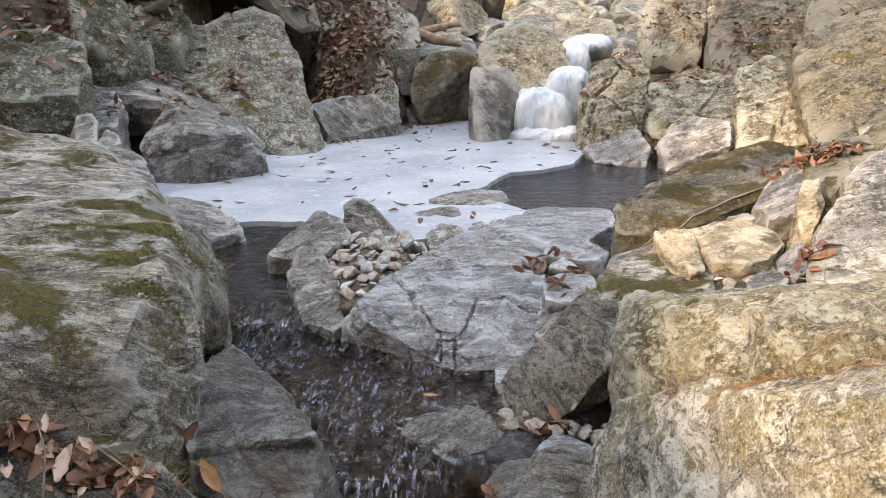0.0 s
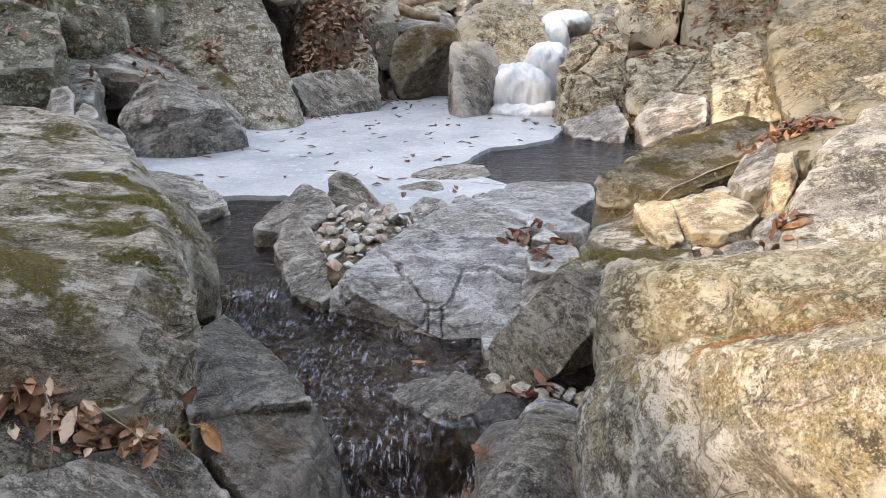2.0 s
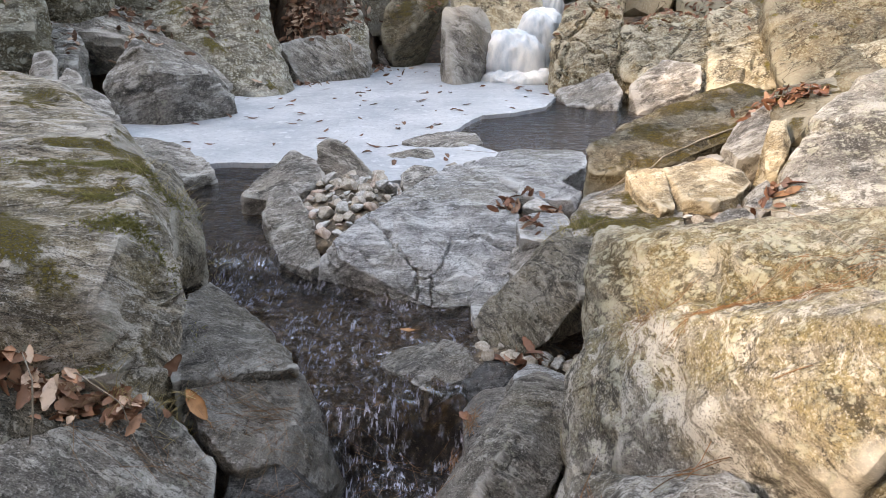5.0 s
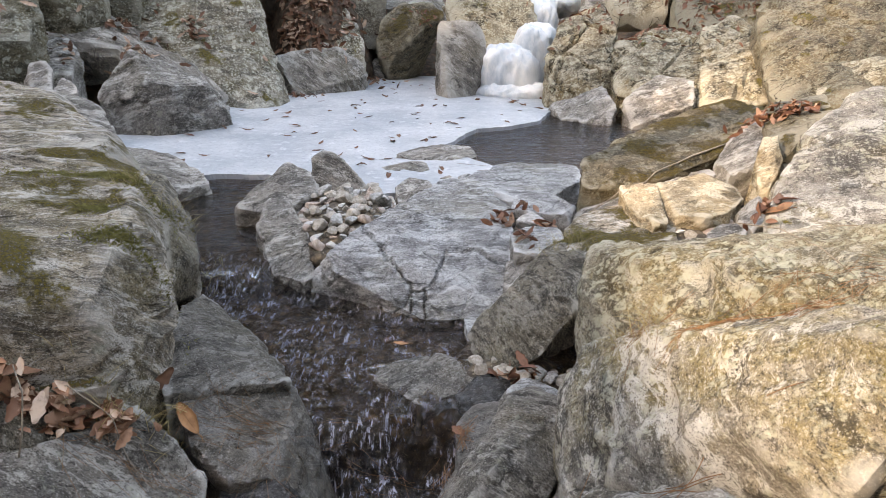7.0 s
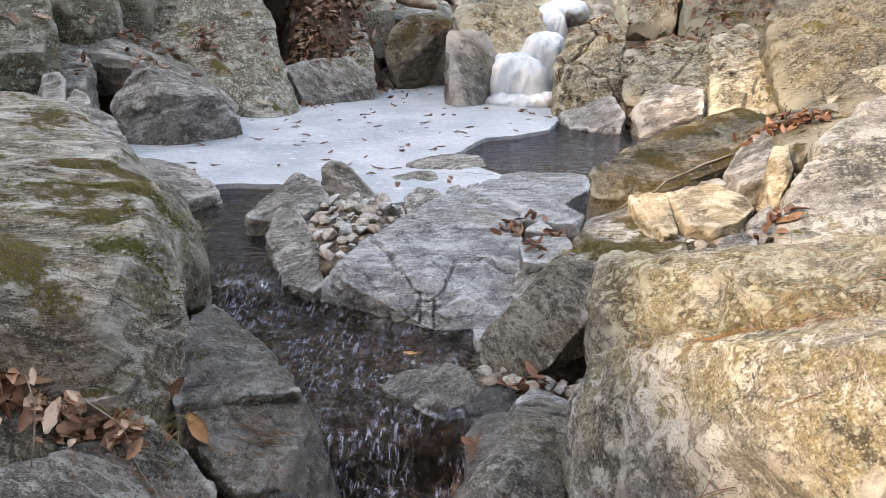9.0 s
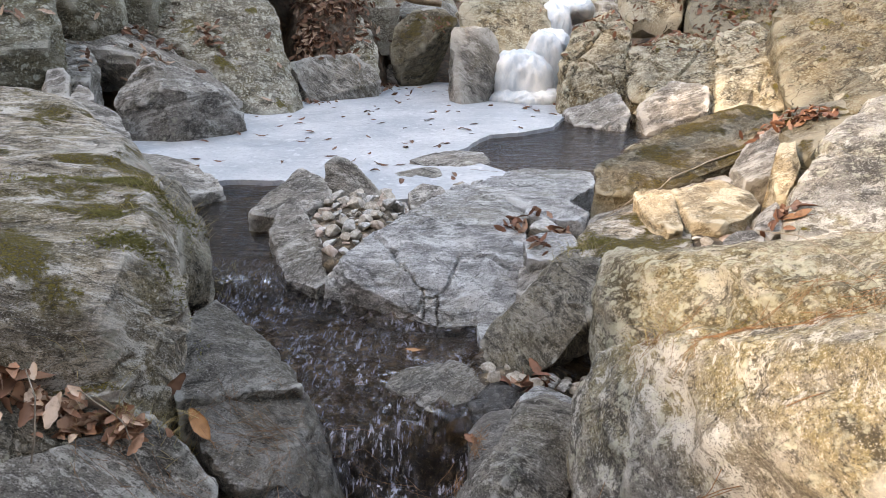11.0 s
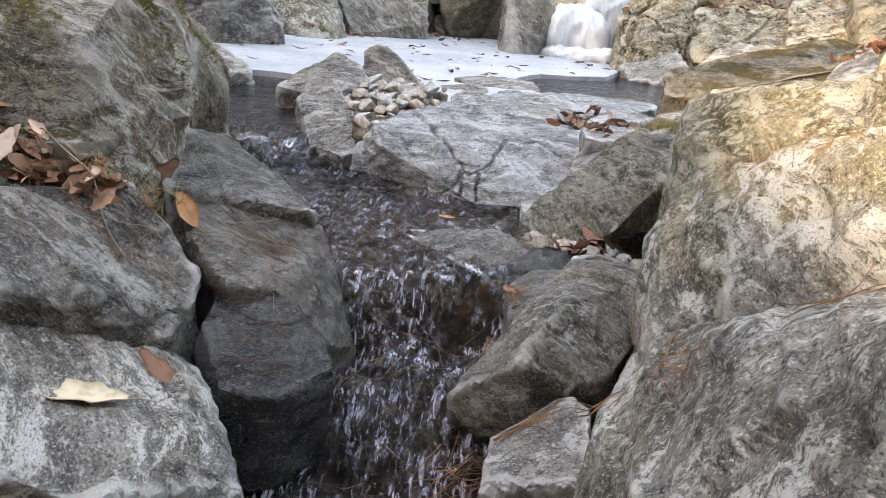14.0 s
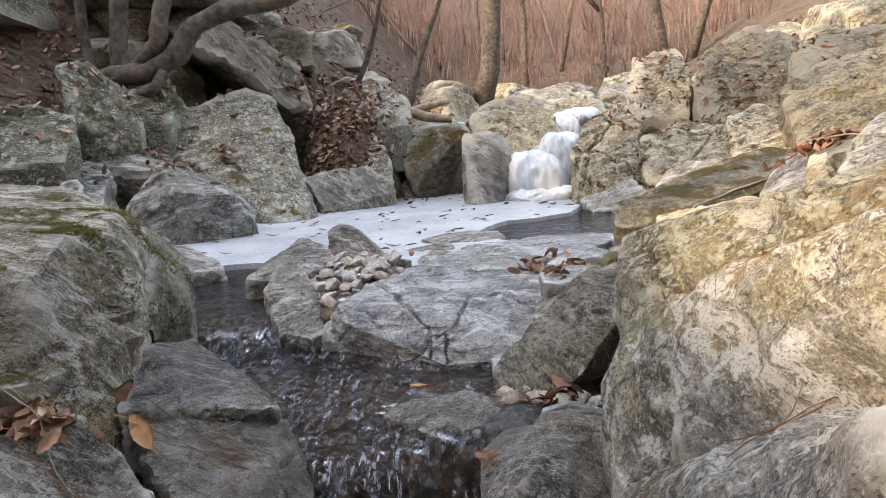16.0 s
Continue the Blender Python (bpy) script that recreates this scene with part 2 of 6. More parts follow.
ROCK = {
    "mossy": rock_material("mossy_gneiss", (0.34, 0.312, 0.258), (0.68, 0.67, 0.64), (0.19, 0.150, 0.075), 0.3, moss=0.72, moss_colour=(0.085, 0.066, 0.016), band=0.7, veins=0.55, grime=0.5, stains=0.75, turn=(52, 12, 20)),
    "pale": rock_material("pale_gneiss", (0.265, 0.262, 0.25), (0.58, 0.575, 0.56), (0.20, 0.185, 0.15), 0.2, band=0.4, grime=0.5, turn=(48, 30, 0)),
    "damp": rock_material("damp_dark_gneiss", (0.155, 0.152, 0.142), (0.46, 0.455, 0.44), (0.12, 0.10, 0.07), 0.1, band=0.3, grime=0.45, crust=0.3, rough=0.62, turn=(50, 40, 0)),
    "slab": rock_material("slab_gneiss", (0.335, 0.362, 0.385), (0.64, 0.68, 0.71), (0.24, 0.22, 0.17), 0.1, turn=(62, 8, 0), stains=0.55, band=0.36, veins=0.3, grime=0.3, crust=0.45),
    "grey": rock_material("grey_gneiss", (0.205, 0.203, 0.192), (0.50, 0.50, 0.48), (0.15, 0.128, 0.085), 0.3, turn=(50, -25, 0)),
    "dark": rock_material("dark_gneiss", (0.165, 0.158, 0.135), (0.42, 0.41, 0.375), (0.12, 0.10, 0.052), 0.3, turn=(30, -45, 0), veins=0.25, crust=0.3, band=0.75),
    "wet": rock_material("damp_gneiss", (0.12, 0.115, 0.108), (0.38, 0.37, 0.36), (0.10, 0.075, 0.045), 0.0, rough=0.36, crust=0.25, wear_highlight=0.25),
    "black": rock_material("black_wet_and_shade_gneiss", (0.050, 0.051, 0.054), (0.22, 0.23, 0.24), (0.045, 0.04, 0.03), 0.0, rough=0.25, crust=0.15, wear_highlight=0.2),
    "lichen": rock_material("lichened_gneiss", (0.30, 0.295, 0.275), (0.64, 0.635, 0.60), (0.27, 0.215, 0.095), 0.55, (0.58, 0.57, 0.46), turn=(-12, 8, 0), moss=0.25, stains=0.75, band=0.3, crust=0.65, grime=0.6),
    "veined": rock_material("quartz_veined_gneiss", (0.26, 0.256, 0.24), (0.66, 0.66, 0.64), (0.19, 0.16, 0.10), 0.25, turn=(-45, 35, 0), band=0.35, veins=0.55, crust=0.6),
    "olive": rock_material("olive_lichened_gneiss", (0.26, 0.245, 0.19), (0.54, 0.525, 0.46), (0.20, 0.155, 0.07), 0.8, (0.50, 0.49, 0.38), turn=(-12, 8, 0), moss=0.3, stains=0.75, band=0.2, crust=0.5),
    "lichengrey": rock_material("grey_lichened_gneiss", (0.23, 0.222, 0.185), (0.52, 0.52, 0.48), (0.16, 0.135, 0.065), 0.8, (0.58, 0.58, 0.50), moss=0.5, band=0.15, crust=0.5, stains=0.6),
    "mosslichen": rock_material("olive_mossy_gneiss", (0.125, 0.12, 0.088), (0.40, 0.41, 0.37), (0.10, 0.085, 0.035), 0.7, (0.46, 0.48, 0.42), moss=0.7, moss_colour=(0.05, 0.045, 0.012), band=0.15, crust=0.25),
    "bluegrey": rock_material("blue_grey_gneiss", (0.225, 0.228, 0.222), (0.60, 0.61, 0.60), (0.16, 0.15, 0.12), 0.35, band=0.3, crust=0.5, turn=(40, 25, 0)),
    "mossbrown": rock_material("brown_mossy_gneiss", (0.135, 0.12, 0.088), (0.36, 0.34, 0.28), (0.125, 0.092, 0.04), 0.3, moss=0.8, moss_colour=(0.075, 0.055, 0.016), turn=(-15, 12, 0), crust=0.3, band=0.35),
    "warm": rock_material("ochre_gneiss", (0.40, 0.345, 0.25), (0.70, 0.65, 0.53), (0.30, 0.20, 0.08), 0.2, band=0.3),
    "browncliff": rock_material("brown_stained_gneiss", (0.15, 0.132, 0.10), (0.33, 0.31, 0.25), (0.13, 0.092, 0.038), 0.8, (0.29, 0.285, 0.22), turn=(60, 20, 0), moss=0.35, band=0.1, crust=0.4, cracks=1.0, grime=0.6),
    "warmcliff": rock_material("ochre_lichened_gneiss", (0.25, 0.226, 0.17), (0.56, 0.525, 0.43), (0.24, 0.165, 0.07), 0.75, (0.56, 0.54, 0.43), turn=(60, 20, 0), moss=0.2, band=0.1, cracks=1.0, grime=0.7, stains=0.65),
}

SEED = [11]


def rock(name, at, facets, kind, sub, label, p=260, crack=0.0, group="", chips=4, rifts=(), ledge=1.0):
    """A rock bounded by cleavage faces (direction in degrees, tilt up in degrees, distance in metres), its edges chipped and worn."""
    SEED[0] += 7
    seed = SEED[0]
    az, el, dist = np.array(facets, float).T
    az, el = np.radians(az), np.radians(el)
    n = np.stack([np.cos(az) * np.cos(el), np.sin(az) * np.cos(el), np.sin(el)], 1)
    dist = np.maximum(dist, 0.01)
    d0, _ = ball(4)
    body = d0 * (((d0 @ n.T).clip(0) / dist) ** 80).sum(1)[:, None] ** (-1 / 80)
    rng = np.random.RandomState(seed)
    for _ in range(chips):
        w = rng.normal(size=3)
        w = w / np.linalg.norm(w)
        n, dist = np.vstack([n, w]), np.append(dist, (body @ w).max() * rng.uniform(0.93, 0.99))

    def reach(d):
        x = (d @ n.T).clip(0) / dist
        most = x.max(1)
        return ((x / most[:, None]) ** p).sum(1) ** (-1 / p) / most

    half = (body.max(0) - body.min(0)) / 2
    d, faces = ball(sub)
    d = d * half
    d = d / np.linalg.norm(d, axis=1)[:, None]
    v = d * reach(d)[:, None] * 1.02
    size = float(half.mean())
    nrm = normals_of(v, faces)
    q = v + np.array(at)
    tilt = np.array(Euler((radians(20), radians(8), 0)).to_matrix())
    lay = q @ tilt
    unit = max(size, 0.2)
    warp = fbm(q * 1.7 / unit, seed, 3)
    out = 0.012 * size * warp
    out += 0.007 * size * fbm(q * 6.0 / unit, seed + 3, 4, 0.5)
    # layers that break off in steps
    bed = lay[:, 2] * 17 + 0.9 * warp + 0.25 * fbm(lay * (3, 3, 9), seed + 5, 3)
    lip = vnoise(np.stack([lay[:, 0] * 1.6, lay[:, 1] * 1.6, bed], 1), seed + 9)
    out += ledge * min(0.010, 0.014 * size) * np.tanh(8 * lip)
    lip2 = vnoise(np.stack([lay[:, 0] * 4, lay[:, 1] * 4, bed * 2.6], 1), seed + 10)
    out += ledge * min(0.0035, 0.006 * size) * np.tanh(8 * lip2)
    step = vnoise(q * 2.2 / unit + 0.3 * warp[:, None], seed + 11)
    out += ledge * min(0.010, 0.020 * size) * np.tanh(14 * (step - 0.2))
    # flakes spalled off, worn chips
    flake = cells(q * 3.2 / unit + 0.25 * warp[:, None], seed + 15)
    out -= min(0.007, 0.014 * size) * np.clip(1 - flake / 0.10, 0, 1)
    out += min(0.0030, 0.008 * size) * fbm(lay * (16, 16, 50), seed + 13, 4, 0.65)
    crag = 1 - 2 * np.abs(vnoise(lay * (13, 13, 30) + 0.6 * warp[:, None], seed + 14))
    out += min(0.0035, 0.008 * size) * crag
    if crack:
        rift = cells(q * crack + 0.22 * fbm(q * 3, seed + 20, 3)[:, None], seed + 21)
        out -= 0.05 * np.clip(1 - rift / 0.06, 0, 1)
    for line in rifts:
        for (ax, az_), (bx, bz) in zip(line, line[1:]):
            a, b = np.array([ax, az_]), np.array([bx, bz])
            w = q[:, [0, 2]] - a + 0.006 * np.stack([vnoise(q * 30, 5), vnoise(q * 30, 6)], 1)
            t = np.clip(w @ (b - a) / ((b - a) @ (b - a)), 0, 1)
            gap = np.linalg.norm(w - t[:, None] * (b - a), axis=1)
            out -= 0.020 * np.clip(1.15 - gap / (0.0034 + 0.0014 * vnoise(q * 25, 8)), 0, 1) * (nrm[:, 1] < 0.2)
    v = v + nrm * out[:, None]
    low = float(v[:, 2].min())
    v[:, 2] -= low
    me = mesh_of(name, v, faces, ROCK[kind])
    me.set_sharp_from_angle(angle=radians(30))
    ob = new(name, me)
    ob.location = (at[0], at[1], at[2] + low)
    return tagged(ob, label, "rock" if sub > 3 else "stone", group)


# ---- ground ----
def smooth(a, b, x):
    t = np.clip((x - a) / (b - a), 0, 1)
    return t * t * (3 - 2 * t)


def ground_height(x, y):
    """The ravine: a stepped bed, a steep wooded slope to the left, a bank to the right, hills all round; the one behind
    the camera is unseen, added to block sky light.
    """
    x, y = np.asarray(x, float), np.asarray(y, float)
    bed = -0.60 + 0.33 * smooth(0.9, 1.7, y) + 0.10 * smooth(2.1, 2.9, y) + 0.60 * smooth(7.4, 9.2, y) + 0.14 * np.clip(y - 9, 0, 8)
    mid = 0.12 * np.clip(y - 8, 0, 40)
    left = np.maximum(-2.3 - 0.7 * smooth(0.3, 3.0, y) + 2.65 * smooth(3.5, 9.2, y) + mid - x, 0)
    right = np.maximum(x - mid - 1.45 - 0.75 * smooth(1.5, 4.0, y), 0)
    z = bed + (1.02 - 0.1 * smooth(2, 6, y)) * np.maximum(left - 0.25, 0) + 0.3 * np.minimum(left, 0.25)
    # crest height and dip set to place the edge of the sun's shadow
    z = np.where(left > 0, np.minimum(z, 12.75 - 7.0 * smooth(-0.5, 5.0, y) + 9 * smooth(14, 40, y) + 0.4 * np.sin(y * 0.7)), z)
    z = z + 0.28 * np.minimum(right, 1.2) + 0.55 * np.clip(right - 1.2, 0, 22)
    z = np.maximum(z, np.minimum(0.34 * (y - 17) + 1.9, 22))
    # unseen hill added behind the camera: darkens front faces, leaves the sun's way open
    z = np.maximum(z, np.minimum(1.5 * (-y - 3.6) - 0.5, 19) + np.clip(0.9 * (-y - 3.6), 0, 12) * smooth(-16, -9, x))
    far = np.hypot(x, y)
    return z * (1 - smooth(120, 600, far)) + 10 * smooth(120, 600, far)


leafy = Nodes("leafy_earth")
lv = leafy.voronoi(leafy.coord, 16.0)
ln = leafy.noise(leafy.coord, 5.0, 8, 0.7)
lg = leafy.noise(leafy.coord, 60.0, 5, 0.7)
lc = leafy.mix(leafy.ramp(lv, 0.1, 0.6), (0.176, 0.0992, 0.064), (0.072, 0.0448, 0.032))
lc = leafy.mix(leafy.ramp(ln, 0.4, 0.65, 0, 0.7), lc, (0.16, 0.128, 0.096))
lc = leafy.mix(leafy.ramp(lg, 0.5, 0.8, 0, 0.6), lc, (0.256, 0.16, 0.112))
LEAFY = leafy.done(lc, 0.9, leafy.bump(leafy.math("ADD", lv, lg), 0.03))


def grid_sheet(name, xs, ys, height, mat, kind_label, category, kind="structure"):
    gx, gy = np.meshgrid(xs, ys, indexing="ij")
    z = height(gx.ravel(), gy.ravel())
    verts = np.stack([gx.ravel(), gy.ravel(), z], 1)
    m = len(ys)
    faces = [(i * m + j, (i + 1) * m + j, (i + 1) * m + j + 1, i * m + j + 1) for i in range(len(xs) - 1) for j in range(m - 1)]
    return tagged(new(name, mesh_of(name, verts, faces, mat)), kind_label, category, "", kind)


def spread(near, far, n, m):
    """Even steps near the middle, then wider and wider out to far."""
    core = np.linspace(-near, near, n)
    out = near * (far / near) ** (np.arange(1, m + 1) / m)
    return np.concatenate([-out[::-1], core, out])


def rough_ground(x, y):
    p = np.stack([x, y, 0 * x], 1)
    return ground_height(x, y) + 0.05 * fbm(p * 1.1, 3, 4) * smooth(0, 3, np.hypot(x, y))


grid_sheet("ground", spread(18, 3000, 232, 30), 6 + spread(16, 3000, 200, 30), rough_ground, LEAFY,
           "steep ravine floor strewn with brown leaves", "ground")

# ---- ice and water ----
ice = Nodes("frosted_ice")
i1 = ice.noise(ice.coord, 1.6, 6, 0.6)
i2 = ice.noise(ice.coord, 9.0, 8, 0.65)
ic = ice.mix(ice.ramp(i1, 0.35, 0.65), (0.29, 0.325, 0.36), (0.44, 0.465, 0.49))
i3 = ice.noise(ice.mapped((1, 1, 1), (0, 0, 20)), 34.0, 8, 0.72)
ic = ice.mix(ice.ramp(i2, 0.52, 0.68, 0, 0.7), ic, (0.62, 0.635, 0.655))
ic = ice.mix(ice.ramp(i3, 0.48, 0.40, 0, 0.55), ic, (0.24, 0.265, 0.295))
ICE = ice.done(ic, ice.ramp(i2, 0.3, 0.7, 0.32, 0.62), ice.bump(i2, 0.012, 0.5))
ice.bsdf.inputs["Subsurface Weight"].default_value = 0.0

def water_material(name, tint, sx, sy, size, foam_glint, tall):
    """Clear water: gloss on a see-through surface, ripples drawn out along the flow, pale streaks for froth and for sky
    glints put into the colour.
    """
    s = Nodes(name)
    w1 = s.noise(s.mapped((sx, sy, 1)), size, 4.0, 0.55, 0.6)
    w2 = s.noise(s.mapped((sx, sy, 1)), size * 3.1, 3.0, 0.55, 0.6)
    nrm = s.bump(s.math("ADD", w1, s.math("MULTIPLY", w2, 0.3)), tall, 1.0)
    clear, gloss, both = s.add("ShaderNodeBsdfTransparent"), s.add("ShaderNodeBsdfGlossy"), s.add("ShaderNodeMixShader")
    edge = s.add("ShaderNodeFresnel")
    edge.inputs["IOR"].default_value = 1.333
    s.link(nrm, edge.inputs["Normal"])
    s.link(nrm, gloss.inputs["Normal"])
    clear.inputs["Color"].default_value = (*tint, 1)
    gloss.inputs["Color"].default_value, gloss.inputs["Roughness"].default_value = (0.92, 0.92, 0.98, 1), 0.03
    s.link(edge.outputs[0], both.inputs[0])
    s.link(clear.outputs[0], both.inputs[1])
    s.link(gloss.outputs[0], both.inputs[2])
    last = both.outputs[0]
    if foam_glint:
        # pale violet streaks: some froth, the rest sky glints painted on
        streak = s.noise(s.mapped((2.6, 0.6, 0.7)), 36, 8, 0.7, 0.6)
        where = s.noise(s.coord, 6.5, 4, 0.6)
        froth_glint = s.add("ShaderNodeMixShader")
        s.link(s.math("MULTIPLY", s.ramp(streak, 0.51, 0.60), s.ramp(where, 0.36, 0.54, 0, foam_glint)), froth_glint.inputs[0])
        s.link(last, froth_glint.inputs[1])
        s.link(s.bsdf.outputs[0], froth_glint.inputs[2])
        s.done((0.50, 0.48, 0.54), 0.35, nrm)
        last = froth_glint.outputs[0]
    s.link(last, s.tree.nodes["Material Output"].inputs["Surface"])
    return s.mat


WATER = water_material("still_dark_water", (0.42, 0.33, 0.22), 1.0, 3.6, 4.2, 0.0, 0.030)
STREAM = water_material("running_dark_water", (0.66, 0.55, 0.42), 2.0, 1.0, 15.0, 0.42, 0.085)
FOAM_GLINT = water_material("falling_water", (0.60, 0.55, 0.52), 2.8, 0.6, 15.0, 0.85, 0.10)
CHUTE = water_material("sliding_water", (0.60, 0.52, 0.44), 2.8, 0.6, 15.0, 0.42, 0.08)

bedrock = Nodes("brown_streambed")
b1 = bedrock.noise(bedrock.coord, 7.0, 9, 0.7)
b2 = bedrock.voronoi(bedrock.coord, 24.0)
b3 = bedrock.noise(bedrock.coord, 60.0, 6, 0.75)
bc = bedrock.mix(bedrock.ramp(b1, 0.38, 0.62), (0.085, 0.062, 0.040), (0.32, 0.23, 0.15))
bc = bedrock.mix(bedrock.ramp(b2, 0.15, 0.55, 0.0, 0.8), bc, (0.035, 0.025, 0.017))
bc = bedrock.mix(bedrock.ramp(b3, 0.55, 0.64, 0.0, 0.7), bc, (0.46, 0.38, 0.28))
BED = bedrock.done(bc, 0.6, bedrock.bump(bedrock.math("ADD", b1, bedrock.math("MULTIPLY", b3, 0.4)), 0.03))


def water_height(x, y):
    """Pool level, the chute on the left, the lower pool, the second fall and the run below it."""
    rip = fbm(np.stack([x * 20, y * 8, 0 * x], 1), 40, 3, 0.5)
    ring = fbm(np.stack([x * 30, y * 22, 0 * x], 1), 44, 3)
    lip = 2.30 + 0.25 * (x + 0.55)
    fall = 1.43 + 0.05 * np.sin(x * 14) + 0.15 * (x - 0.05)
    z = -0.03 - 0.075 * smooth(lip + 0.03, lip - 0.10, y) - 0.13 * smooth(fall + 0.05, fall - 0.08, y) - 0.16 * smooth(1.25, 0.75, y)
    amp = 0.0012 + 0.0100 * smooth(2.38, 2.15, y) + 0.012 * smooth(1.48, 1.3, y)
    fold = fbm(np.stack([x * 11, y * 3, 0 * x], 1), 47, 4, 0.6)
    return z + amp * (rip + 0.5 * ring) + 0.03 * smooth(1.5, 1.3, y) * fold - 0.02 * smooth(1.2, 0.9, y) * np.abs(fold)


def bed_height(x, y):
    """Stones and silt a hand's breadth below the water, breaking the surface here and there."""
    p = np.stack([x, y, 0 * x], 1)
    stone = np.clip(cells(p * (11, 11, 1) + 0.2 * fbm(p * 8, 60, 2)[:, None], 61), 0, 0.5)
    lip = 2.30 + 0.25 * (x + 0.55)
    fall = 1.43 + 0.05 * np.sin(x * 14) + 0.15 * (x - 0.05)
    z = -0.03 - 0.075 * smooth(lip + 0.03, lip - 0.10, y) - 0.13 * smooth(fall + 0.05, fall - 0.08, y) - 0.16 * smooth(1.25, 0.75, y)
    return z - 0.055 - 0.25 * smooth(3.9, 4.8, y) + 0.035 * stone + 0.022 * fbm(p * 5, 63, 4)


grid_sheet("streambed", np.linspace(-1.6, 2.6, 280), np.linspace(0.1, 7.7, 420), bed_height, BED, "brown stony streambed below the water", "streambed")
grid_sheet("water_pool", np.linspace(-1.6, 2.6, 120), np.linspace(2.45, 7.7, 200), water_height, WATER, "still dark pool water at the ice's edge", "water")
grid_sheet("water_stream", np.linspace(-0.95, 0.9, 230), np.linspace(1.45, 2.14, 130), water_height, STREAM, "clear dark stream water running between rocks", "water")
grid_sheet("water_chute", np.linspace(-0.95, 0.9, 230), np.linspace(2.14, 2.45, 80), water_height, CHUTE, "thin sheet of water sliding over a low stone lip", "water")
grid_sheet("water_cascade", np.linspace(-0.6, 0.7, 190), np.linspace(0.1, 1.45, 190), water_height, FOAM_GLINT, "small cascade tumbling over dark rock", "water")


def sheet(name, outline, top, thick, mat, label, category, seed):
    """A flat sheet with an uneven edge and real thickness."""
    pts = [Vector((x, y, 0)) for x, y in outline]
    ring = []
    for a, b in zip(pts, pts[1:] + pts[:1]):
        n = max(2, int((b - a).length / 0.05))
        ring += [a.lerp(b, k / n) for k in range(n)]
    arr = np.array([v[:] for v in ring])
    arr = arr + 0.035 * np.stack([fbm(arr * 4, seed, 3), fbm(arr * 4, seed + 9, 3), 0 * arr[:, 0]], 1)
    bm = bmesh.new()
    f = bm.faces.new([bm.verts.new((x, y, 0)) for x, y, _ in arr])
    bm.normal_update()
    if f.normal.z < 0:
        f.normal_flip()
    side = bmesh.ops.extrude_face_region(bm, geom=[f])
    bmesh.ops.translate(bm, vec=(0, 0, -thick), verts=[g for g in side["geom"] if isinstance(g, bmesh.types.BMVert)])
    bmesh.ops.recalc_face_normals(bm, faces=bm.faces)
    bmesh.ops.triangulate(bm, faces=bm.faces)
    me = bpy.data.meshes.new(name)
    bm.to_mesh(me)
    bm.free()
    me.materials.append(mat)
    ob = new(name, me)
    ob.location = (0, 0, top)
    return tagged(ob, label, category, "", "structure")


sheet("ice", [(-2.6, 3.6), (-1.31, 3.42), (-1.05, 3.49), (-0.78, 3.53), (-0.45, 3.3), (-0.2, 3.2), (0.3, 3.3), (0.62, 3.6), (0.43, 4.0), (0.2, 4.3),
              (0.26, 4.48), (0.49, 4.98), (0.8, 5.15), (1.02, 5.35), (1.2, 5.8), (1.5, 6.5), (1.5, 7.6), (0.4, 8.6), (-1.0, 8.6), (-1.8, 6.5), (-2.8, 4.6)],
      0.0, 0.06, ICE, "white frozen pool dotted with fallen leaves", "ice", 70)

# ---- boulders ----
rock("boulder", (-1.307, 1.857, 0.1), [(0, -90, 0.399), (-141, -5, 0.295), (84, 84, 0.329), (25, 1, 0.545), (102, -21, 0.723), (-71, -3, 0.904), (104, 68, 0.474), (-140, 12, 0.344), (48, 81, 0.349), (58, -13, 0.659), (-163, -5, 0.573), (-64, 45, 0.833), (-64, 16, 0.954), (55, 57, 0.519), (23, 32, 0.579), (23, 19, 0.578), (-24, -3, 0.967), (20, 25, 0.607), (-4, 16, 0.824), (-16, 6, 0.918), (17, -1, 0.638), (-55, 57, 0.75), (-11, -3, 0.9), (-38, 72, 0.585), (-40, 61, 0.715)],
     "mossy", 6, "large grey banded gneiss boulder with green moss patches")
# dark kind chosen to put this block's shade, and its wet, into the colour
rock("boulder", (-0.802, 2.11, 0.116), [(-154, -9, 0.027), (-154, -2, 0.033), (18, 42, 0.14), (34, -5, 0.128), (21, 64, 0.172), (-4, -21, 0.185), (24, -3, 0.114), (9, 38, 0.16), (-41, -59, 0.207), (122, -49, 0.19), (-4, -3, 0.203), (27, 27, 0.135), (-165, -3, 0.081), (-150, 22, 0.101), (27, 14, 0.122), (143, -33, 0.229), (57, 61, 0.253), (-36, -68, 0.202), (111, -48, 0.2)],
     "dark", 5, "brown mossy undercut rock block, its colour darkened for shade and wet")
rock("boulder", (-2.03, 3.062, 0.188), [(0, -90, 0.388), (-5, 82, 0.273), (-143, -4, 0.48), (41, -1, 0.474), (-62, 82, 0.286), (111, -11, 0.73), (-80, -4, 0.69), (91, -12, 0.655), (-19, -4, 0.942), (85, 66, 0.489), (-175, -3, 0.841), (58, -7, 0.55), (40, 27, 0.487), (30, 67, 0.357), (47, 42, 0.487)],
     "mossy", 5, "low grey layered rock with moss on its edge")
